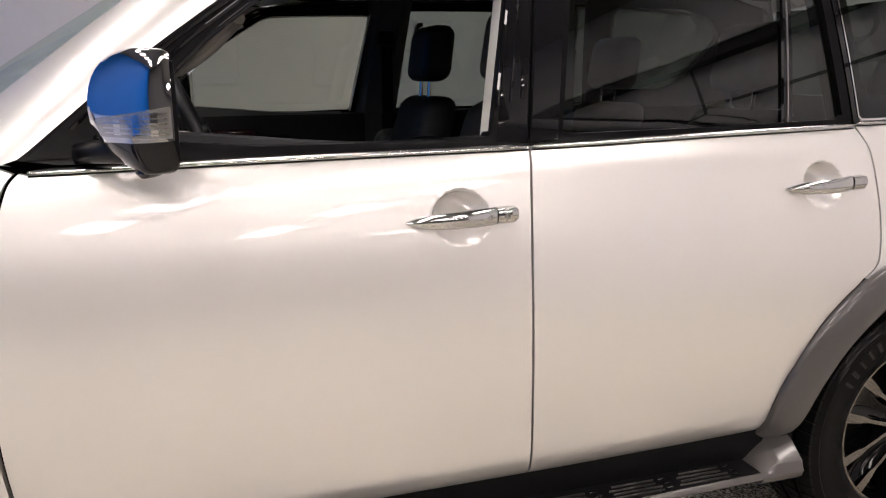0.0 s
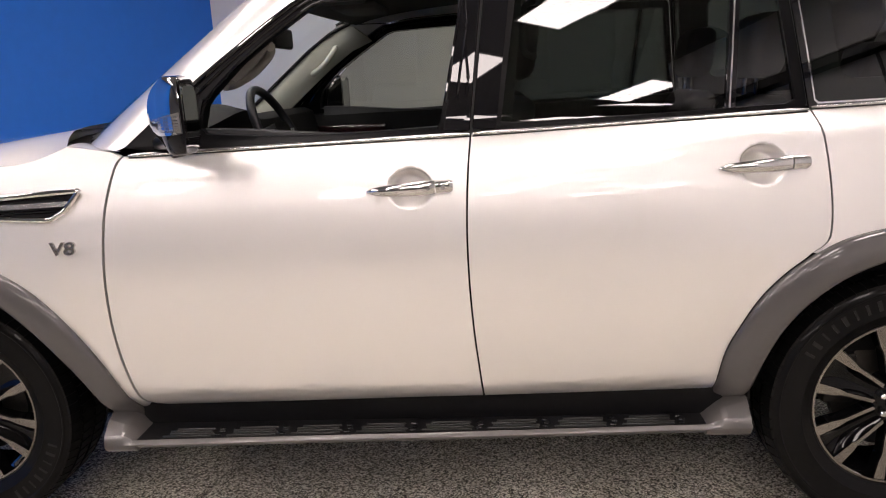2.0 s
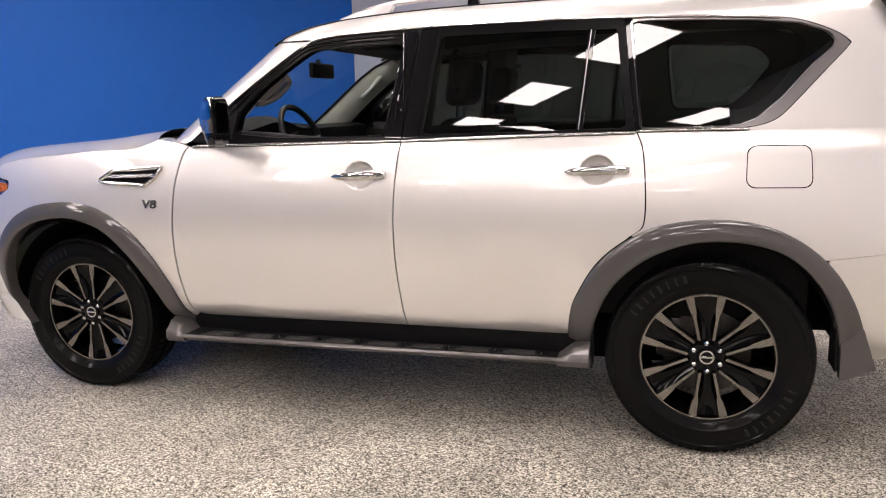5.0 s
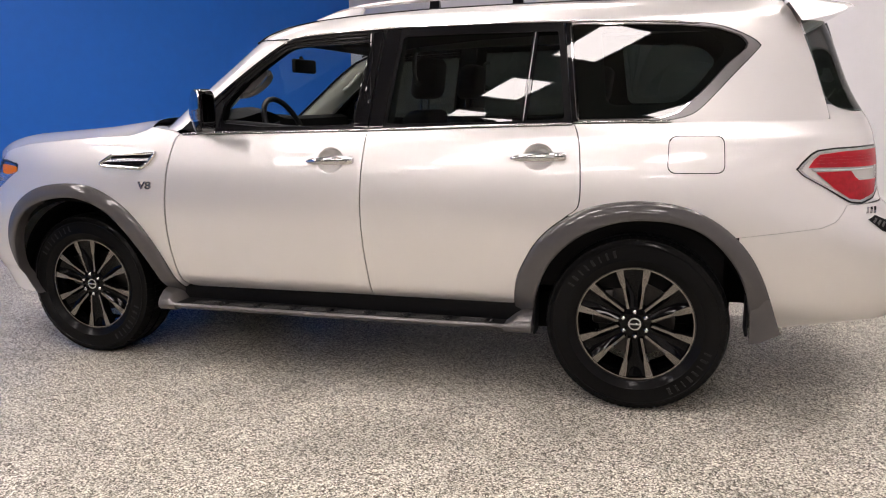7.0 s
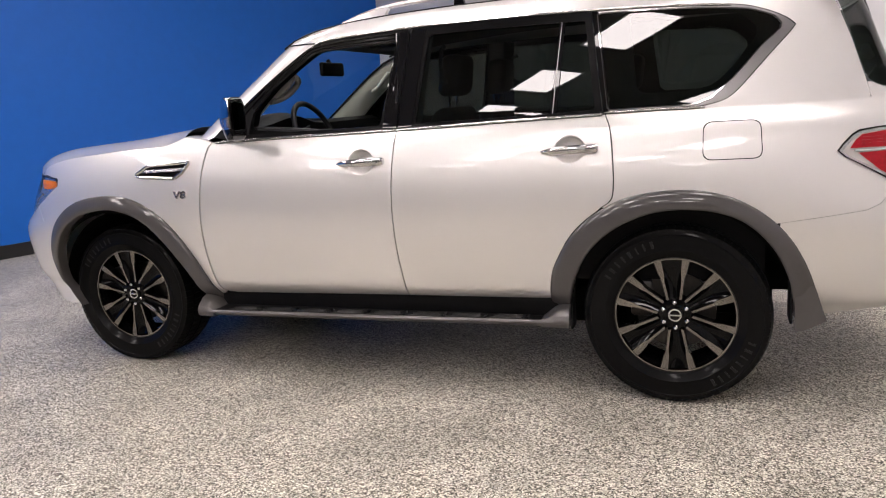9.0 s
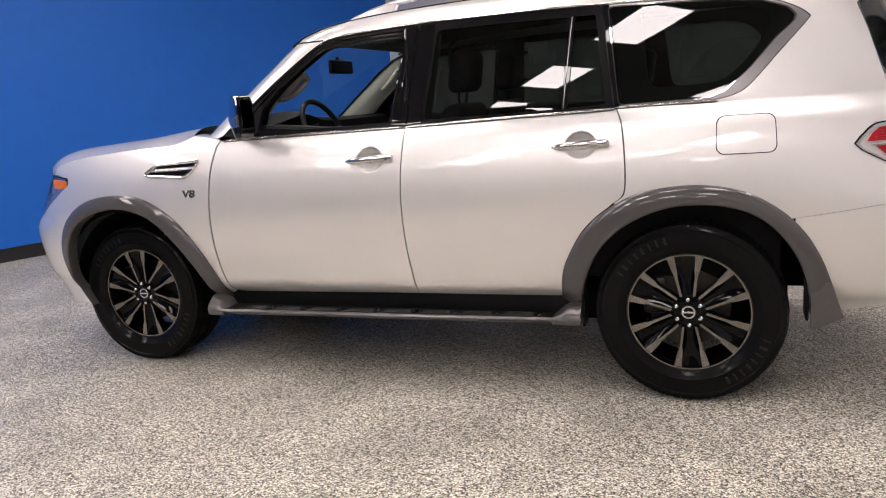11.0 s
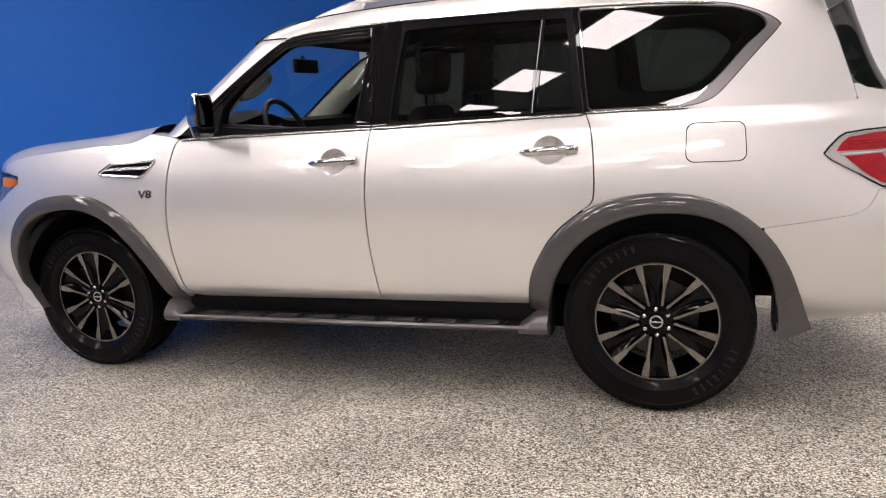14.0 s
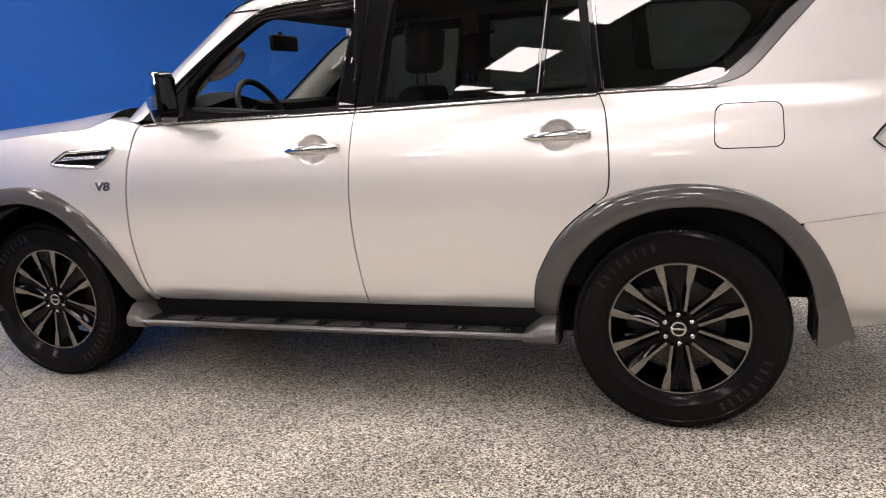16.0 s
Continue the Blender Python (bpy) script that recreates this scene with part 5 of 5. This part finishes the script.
def running_board(own, flip):
    tread, nx = 0.378, 60
    secs = []
    for k in range(nx + 1):
        x = 0.60 + 2.015 * k / nx
        y = STEP_Y(x)
        e = min(1, min(x - 0.60, 2.615 - x) / 0.05)
        secs.append([(x, y + 0.012, tread + 0.004), (x, y + 0.003, tread), (x, y - 0.001, tread - 0.007), (x, y + 0.006, tread - 0.016), (x, y + 0.024, tread - 0.028), (x, y + 0.06, tread - 0.036), (x, 0.12, tread - 0.030), (x, 0.12, tread - 0.01), (x, y + 0.02, tread - 0.004)])
    board = part("running_board", mirrored(loft(secs), flip), STEP_GREY, own, "grey running board with ribbed black tread")
    secs = []
    for k in range(nx + 1):
        x = 0.70 + 1.78 * k / nx
        y = STEP_Y(x)
        secs.append([(x, y + 0.014, tread - 0.002), (x, y + 0.016, tread + 0.003), (x, 0.075, tread + 0.004), (x, 0.085, tread + 0.035), (x, 0.13, tread + 0.038), (x, 0.13, tread - 0.002)])
    part("tread_pad", mirrored(loft(secs), flip), MATTE, board, "black ribbed tread pad")
    bm_x = 0.78
    k = 0
    while bm_x < 2.42:
        ln = 0.165
        for r in range(4):
            y = STEP_Y(bm_x) + 0.026 + 0.017 * r
            a, b = bm_x + 0.010 * (r % 2) + 0.006 * r, bm_x + ln - 0.008 * ((r + 1) % 2) - 0.004 * r
            part("tread_rib", mirrored(boxbm(a, b, y, y + 0.005, tread + 0.002, tread + 0.0085, bev=0.0015, seg=1), flip), RIB, board)
        for r in range(3):
            xx, y = bm_x + ln + 0.016, STEP_Y(bm_x) + 0.032 + 0.022 * r
            part("tread_stud", mirrored(boxbm(xx - 0.013 + 0.006 * (r % 2), xx + 0.007 + 0.006 * (r % 2), y, y + 0.010, tread + 0.002, tread + 0.007, bev=0.002, seg=1), flip), PIANO, board)
        bm_x += ln + 0.042
        k += 1
    part("tread_edge", mirrored(tube([(0.74 + 1.70 * i / 20, 0.078, tread + 0.036) for i in range(21)], 0.003, 6), flip), PIANO, board)
    # end caps rise to the arches
    for nm, x0, x1 in (("step_end", 0.600, 0.700), ("step_end", 2.612, 2.478)):
        y = STEP_Y(x0)
        rows = []
        for f, up, back in ((0.0, 0.026, 0.0), (0.50, 0.026, 0.0), (0.62, 0.024, 0.010), (0.92, 0.006, 0.030), (1.0, 0.003, 0.034)):
            x = x0 + (x1 - x0) * f
            top = tread + up
            rows.append([(x, 0.07, top + 0.070 * (1 - f)), (x, y + 0.050 + back, top + 0.034 * (1 - f)), (x, y + 0.006 + 0.008 * f, top - 0.004), (x, y - 0.003, tread - 0.006), (x, y + 0.001, tread - 0.022), (x, y + 0.016, tread - 0.036), (x, 0.07, tread - 0.036)])
        bm = loft(rows)
        bmesh.ops.bevel(bm, geom=bm.edges[:], offset=0.0015, segments=1, affect="EDGES")
        part(nm, mirrored(bm, flip), STEP_GREY, board, "grey running board end cap", sharp=25)


def flaps(car, flip):
    """Mud guards behind the wheels and in front of them."""
    for x, z0, z1, y0, y1 in ((2.616, 0.325, 0.52, 0.012, 0.10), (3.552, 0.375, 0.55, 0.05, 0.18), (0.585, 0.345, 0.44, 0.02, 0.15)):
        part("mud_guard", mirrored(boxbm(x - 0.006, x + 0.006, y0, y1, z0, z1, bev=0.004, seg=1), flip), MATTE, car, "black mud guard")
    pts = [(3.562, 0.54), (3.566, 0.345), (3.60, 0.350), (3.690, 0.398), (3.677, 0.435), (3.64, 0.55)]
    bm = slab(pts, lambda a, b, d: (a, 0.040 + d, b), 0.05)
    part("arch_tail", mirrored(bm, flip), FLARE, car, "grey flare tail behind the rear wheel", smooth=False)


def roof_rail(car, flip):
    y = 0.335
    path = spline([(1.40, y, 1.836), (1.47, y, 1.858), (1.57, y, 1.884), (1.70, y, 1.902), (1.95, y, 1.915), (2.4, y, 1.920), (2.9, y, 1.915), (3.2, y, 1.902), (3.36, y, 1.884), (3.46, y, 1.852)], 6)
    secs = []
    n = len(path)
    for i, p in enumerate(path):
        f = i / (n - 1)
        w = 0.018 * min(1, 4 * f + 0.25, 4 * (1 - f) + 0.25)
        deep = 0.012
        secs.append([(p.x, p.y - w, p.z - 0.004), (p.x, p.y - w * 0.8, p.z + 0.006), (p.x, p.y, p.z + 0.009), (p.x, p.y + w * 0.8, p.z + 0.006), (p.x, p.y + w, p.z - 0.004), (p.x, p.y + w * 0.7, p.z - deep), (p.x, p.y - w * 0.7, p.z - deep)])
    rail = part("roof_rail", mirrored(loft(secs), flip), SURROUND, car, "satin silver roof rail")
    for x0, x1, x2 in ((1.405, 1.68, 1.60), (3.455, 3.18, 3.26)):
        bm = loft([[(x0, y - 0.02, 1.825), (x0, y + 0.02, 1.825), (x0 + 0.003, y + 0.01, 1.842), (x0 + 0.003, y - 0.01, 1.842)],
                   [((x0 + x2) / 2, y - 0.024, 1.835), ((x0 + x2) / 2, y + 0.024, 1.835), ((x0 + x2) / 2, y + 0.018, 1.868), ((x0 + x2) / 2, y - 0.018, 1.868)],
                   [(x2, y - 0.022, 1.838), (x2, y + 0.022, 1.838), (x2, y + 0.018, 1.886), (x2, y - 0.018, 1.886)],
                   [(x2 + (x1 - x2) * 0.5, y - 0.016, 1.840), (x2 + (x1 - x2) * 0.5, y + 0.016, 1.840), (x1, y + 0.016, 1.900), (x1, y - 0.016, 1.900)]])
        part("rail_foot", mirrored(bm, flip), PAINT, rail, "pearl white rail foot")
    for x in (2.05, 2.47, 2.9):
        part("rail_post", mirrored(loft([[(x - 0.03, y - 0.014, 1.845), (x + 0.03, y - 0.014, 1.845), (x + 0.03, y + 0.014, 1.845), (x - 0.03, y + 0.014, 1.845)], [(x - 0.022, y - 0.012, 1.908), (x + 0.022, y - 0.012, 1.908), (x + 0.022, y + 0.012, 1.908), (x - 0.022, y + 0.012, 1.908)]]), flip), PIANO, rail, "dark rail post", smooth=False)


for far in (False, True):
    group = [o for o in car.children if (o.data.vertices[0].co.y > MID) == far]
    pick = lambda nm: [o for o in group if o.name.split(".")[0] == nm][0]
    fe, fd, rd, qp = pick("front_fender"), pick("front_door"), pick("rear_door"), pick("quarter_panel")
    door_handle(fd, *SCOOPS[0], far)
    door_handle(rd, *SCOOPS[1], far)
    fuel_flap(qp, far) if not far else None
    tail_lamp(car, far)
    headlamp(car, far)
    fender_vent(fe, far)
    door_mirror(fd, far)
    running_board(car, far)
    flaps(car, far)
    roof_rail(car, far)
    if not far:
        side_text(fe, "V8", 0.550, 1.004, 0.054, far)


# ---- the car: its inside ----
def pad(x0, x1, y0, y1, z0, z1, bev, tilt=0.0, taper=1.0, seg=4):
    """A padded block, leaned back by tilt degrees about its foot, narrower at the top."""
    bm = boxbm(x0, x1, y0, y1, z0, z1, bev=bev, seg=seg)
    ym = (y0 + y1) / 2
    for v in bm.verts:
        f = (v.co.z - z0) / (z1 - z0)
        v.co.y = ym + (v.co.y - ym) * (1 + (taper - 1) * f)
        v.co.x += math.tan(radians(tilt)) * (v.co.z - z0)
    return bm


def seat(ym, x, back_top=1.375, head=True, rear=False):
    """A leather seat whose cushion begins at x."""
    hw = 0.26
    cushion = part("seat", pad(x, x + 0.52, ym - hw, ym + hw, 0.66, 0.86, 0.06), LEATHER, car, "charcoal leather seat with headrest")
    part("seat_back", pad(x + 0.42, x + 0.56, ym - hw + 0.01, ym + hw - 0.01, 0.82, back_top, 0.055, 16, 0.82), LEATHER, cushion, "padded leather backrest")
    for sg in (-1, 1):
        part("side_bolster", pad(x + 0.38, x + 0.53, ym + sg * (hw - 0.02) - 0.045, ym + sg * (hw - 0.02) + 0.045, 0.86, back_top - 0.14, 0.04, 16, 1.0), LEATHER, cushion)
    part("seat_base", boxbm(x + 0.05, x + 0.45, ym - 0.2, ym + 0.2, 0.50, 0.68, bev=0.01), MATTE, cushion)
    if head:
        t = x + 0.42 + math.tan(radians(16)) * (back_top - 0.82)
        hr = part("headrest", pad(t + 0.0, t + 0.125, ym - 0.135, ym + 0.135, back_top + 0.055, back_top + 0.265, 0.045, 8, 0.90), LEATHER, cushion, "leather headrest")
        for sg in (-1, 1):
            part("headrest_post", tube([(t + 0.05, ym + sg * 0.06, back_top - 0.02), (t + 0.055, ym + sg * 0.06, back_top + 0.08)], 0.007, 8), CHROME, cushion, "chrome headrest post")


seat(0.50, 1.30)
seat(1.36, 1.30)
seat(0.50, 2.12, 1.34)
seat(1.36, 2.12, 1.34)
seat(0.55, 2.86, 1.24, True)
seat(1.31, 2.86, 1.24, True)

# dashboard with hood, wheel and wood trim
secs = []
for y in np.linspace(0.14, 2 * MID - 0.14, 23):
    hump = 0.075 * math.exp(-((y - 0.50) / 0.22) ** 2)
    secs.append([(0.42, y, 1.21), (0.55, y, 1.268), (0.70, y, 1.318 + hump * 0.5), (0.80, y, 1.340 + hump * 0.8), (0.88, y, 1.342 + hump * 0.8), (0.925 + hump * 0.6, y, 1.322 + hump * 0.7), (0.94, y, 1.24), (0.99, y, 1.10), (0.96, y, 0.95), (0.86, y, 0.78), (0.42, y, 0.78)])
dash = part("dashboard", loft(secs), DASH, car, "dark grey padded dashboard")
part("dash_trim", boxbm(0.965, 0.99, 1.02, 1.68, 1.12, 1.175, bev=0.008), WOODTRIM, dash, "glossy dark wood dash trim")
part("centre_stack", pad(0.92, 1.06, 0.78, 1.08, 0.80, 1.235, 0.02), MATTE, dash, "black centre stack")
part("display", boxbm(1.055, 1.064, 0.82, 1.04, 1.10, 1.21, bev=0.003, seg=1), PIANO, dash, "dark display")
part("console", boxbm(0.95, 1.85, 0.80, 1.06, 0.55, 0.93, bev=0.03), DASH, car, "centre console")
wc, wr, wt = Vector((1.095, 0.50, 1.268)), 0.192, radians(24)
wx, wz = Vector((0, 1, 0)), Vector((-math.sin(wt), 0, math.cos(wt)))
ring = [wc + wr * (math.cos(a) * wx + math.sin(a) * wz) for a in np.linspace(0, 2 * math.pi, 56, endpoint=False)]
wheel = part("steering_wheel", tube(ring, 0.0155, 12, close=True), LEATHER, car, "black leather steering wheel")
ax = wx.cross(wz)
bm = slab([(p.x, p.y) for p in rounded([(-0.075, -0.075), (-0.085, 0.055), (0.085, 0.055), (0.075, -0.075)], 0.035, 5)], lambda a, b, d: wc + a * wx + b * wz + ax * (d - 0.025) * -1, 0.05)
part("wheel_hub", bm, DASH, wheel, "padded wheel hub")
for a0 in (0.12, math.pi - 0.12, -math.pi / 2 - 0.25, -math.pi / 2 + 0.25):
    q = wc + wr * (math.cos(a0) * wx + math.sin(a0) * wz)
    part("wheel_spoke", tube([wc + (q - wc) * 0.3, q], 0.013, 8), SATIN if abs(a0) < 1 else DASH, wheel)
part("steering_column", tube([wc - ax * -0.02, wc + ax * -0.22 if (wc + ax * -0.22).x < wc.x else wc + ax * 0.22], 0.035, 12), DASH, wheel)
# rear-view mirror on the windshield
rv = part("rear_view_mirror", boxbm(1.000, 1.030, 0.775, 1.05, 1.600, 1.682, bev=0.012, seg=3), MATTE, car, "black rear-view mirror")
part("mirror_stalk", tube([(1.005, 0.925, 1.665), (0.985, 0.925, 1.70)], 0.012, 8), MATTE, rv)
part("overhead_console", boxbm(1.16, 1.36, 0.82, 1.04, 1.765, 1.82, bev=0.02), BLINER, car, "overhead console")
for far in (False, True):
    # sun visor, pillar trim, grab handle, door trim
    line = [(0.54, 0.34, 1.240), (0.61, 0.335, 1.295), (0.73, 0.325, 1.398), (0.85, 0.315, 1.500), (0.975, 0.305, 1.605), (1.08, 0.290, 1.680), (1.18, 0.265, 1.725), (1.30, 0.235, 1.745)]
    line = line[:-1] if far else line[:-2]
    inner = [[(x, y, z), (x + 0.022, y - 0.002, z - 0.020), (x + 0.058, y - 0.028, z - 0.050), (x + 0.088, y - 0.068, z - 0.078), (x + 0.06, y - 0.095, z - 0.05)] for x, y, z in line]
    trim = part("pillar_trim", mirrored(loft(inner), far), LINER, car, "light grey pillar trim", sharp=70)
    part("trim_border", mirrored(tube([(x - 0.004, y + 0.006, z + 0.006) for x, y, z in line], 0.0075, 6), far), RUBBER, trim, "black border along the windshield")
    gp = spline([(0.965, 0.235, 1.512), (0.980, 0.285, 1.506), (1.025, 0.305, 1.530), (1.072, 0.300, 1.580), (1.095, 0.275, 1.620), (1.095, 0.225, 1.632)], 5)
    if not far:
        gp = spline([(1.035, 0.150, 1.462), (1.050, 0.200, 1.468), (1.085, 0.238, 1.490), (1.125, 0.250, 1.522), (1.160, 0.240, 1.556), (1.178, 0.190, 1.575)], 5)
    # the near handle takes the darker grey, its shade put into the colour
    part("grab_handle", mirrored(tube(gp, 0.0145 if far else 0.016, 10), far), LINER if far else GRIP_SHADED, trim, "light grey grab handle")
    if not far:
        pad_line = [(p.x, p.z) for p in gp[::2]] + [(1.172, 1.605), (1.100, 1.560), (1.020, 1.490)]
        part("grip_base", slab(pad_line, lambda a, b, d: (a, 0.182 + d, b), 0.02), GRIP_SHADED, trim, "grey trim pad behind the grab handle", smooth=False)
    part("sun_visor", mirrored(pad(1.19, 1.38, 0.36, 0.76, 1.755, 1.785, 0.012), far), BLINER, car, "dark grey sun visor folded up")
    dt = []
    for x in np.linspace(0.86, 1.76, 14):
        y = PLAN_D(x)
        dt.append([(x, y + 0.055, 1.300), (x, y + 0.115, 1.294), (x, y + 0.135, 1.262), (x, y + 0.125, 1.12), (x, y + 0.165, 1.04), (x, y + 0.165, 0.99), (x, y + 0.11, 0.93), (x, y + 0.12, 0.60), (x, y + 0.06, 0.55)])
    tr = part("door_trim", mirrored(loft(dt), far), DASH, car, "dark padded door trim")
    part("trim_wood", mirrored(boxbm(0.90, 1.30, 0.128, 0.150, 1.190, 1.240, bev=0.008), far), WOODTRIM, tr, "glossy dark wood strip")
    part("release_cup", mirrored(boxbm(1.26, 1.43, 0.130, 0.146, 1.140, 1.210, bev=0.012), far), PIANO, tr, "black release cup")
    part("release_lever", mirrored(tube(spline([(1.285, 0.150, 1.165), (1.34, 0.165, 1.158), (1.41, 0.152, 1.172)], 5), 0.006, 8), far), CHROME, tr, "chrome release lever")
    dt = []
    for x in np.linspace(1.84, 3.45, 18):
        y = PLAN_D(x)
        dt.append([(x, y + 0.055, BELT(x) + 0.012), (x, y + 0.105, BELT(x) + 0.006), (x, y + 0.13, 1.26), (x, y + 0.12, 0.60), (x, y + 0.06, 0.55)])
    part("rear_side_trim", mirrored(loft(dt), far), DASH, car, "dark rear side trim")
    hole = [(p[0], p[1]) for p in rounded([(2.870, 1.745), (3.226, 1.742), (3.345, 1.706), (3.425, 1.630), (3.315, 1.480), (3.225, 1.400), (3.150, 1.386), (2.910, 1.386)], 0.045, 5)]
    edge = [(p[0], p[1]) for p in rounded([(2.735, 1.80), (3.40, 1.80), (3.62, 1.74), (3.66, 1.60), (3.56, 1.33), (3.30, 1.29), (3.10, 1.29), (2.80, 1.29)], 0.02, 5)]
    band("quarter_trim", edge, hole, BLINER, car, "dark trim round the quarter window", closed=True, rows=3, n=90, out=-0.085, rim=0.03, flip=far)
    # middle pillar inside, with belt
    bp = []
    for z in np.linspace(0.95, 1.76, 10):
        y = SECTION(max(1.31, z)) + PLAN_D(1.83)
        x = 1.745 + 0.116 * (z - 1.3)
        bp.append([(x - 0.012, y + 0.015, z), (x + 0.02, y + 0.075, z), (x + 0.12, y + 0.075, z), (x + 0.175, y + 0.015, z)])
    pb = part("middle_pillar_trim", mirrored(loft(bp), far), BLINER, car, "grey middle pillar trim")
    part("seat_belt", mirrored(boxbm(1.83, 1.878, 0.175, 0.180, 1.22, 1.60, bev=0.001, seg=1), far), RUBBER, pb, "black seat belt")
    part("belt_guide", mirrored(boxbm(1.815, 1.885, 0.170, 0.195, 1.58, 1.64, bev=0.01), far), MATTE, pb)
    gp = spline([(2.00, 0.205, 1.50), (1.975, 0.235, 1.515), (1.965, 0.24, 1.58), (1.975, 0.235, 1.65), (2.00, 0.205, 1.665)], 5)
    part("pillar_grip", mirrored(tube(gp, 0.011, 8), far), BLINER, pb, "dark pillar grip")
    # front window glass, far door only: the near window is down
    if far:
        fdr = [o for o in car.children if o.name.split(".")[0] == "front_door" and o.data.vertices[0].co.y > MID][0]
        panel("window_glass", [(0.978, 1.30), (0.995, 1.418), (1.11, 1.532), (1.30, 1.667), (1.37, 1.698), (1.79, 1.71), (1.70, 1.29)], CLEAR, fdr, "lightly tinted window glass", out=-0.014, flip=True, rim=0)
# wiper and cowl edge
part("wiper_blade", tube(spline([(0.50, 0.30, 1.312), (0.44, 0.60, 1.334), (0.41, 0.9, 1.340)], 6), 0.007, 6), RUBBER, car, "black wiper blade")
part("wiper_arm", tube(spline([(0.53, 0.24, 1.306), (0.48, 0.45, 1.330), (0.445, 0.60, 1.340)], 6), 0.008, 6), MATTE, car, "black wiper arm")
for far in (False, True):
    own = [o for o in car.children if o.name.split(".")[0] == "front_door" and (o.data.vertices[0].co.y > MID) == far][0]
    rows = []
    for x in np.linspace(0.975, 1.66, 16):
        top = 1.3395 - 0.036 * sstep(0.95, 1.5, x)
        y = SECTION(1.31) + PLAN_D(x)
        rows.append([(x, y + 0.022, 1.285), (x, y + 0.026, top - 0.004), (x, y + 0.040, top), (x, y + 0.075, top - 0.002), (x, y + 0.085, 1.285)])
    part("door_top_trim", mirrored(loft(rows), far), TOPTRIM, own, "dark grey top of the door trim")
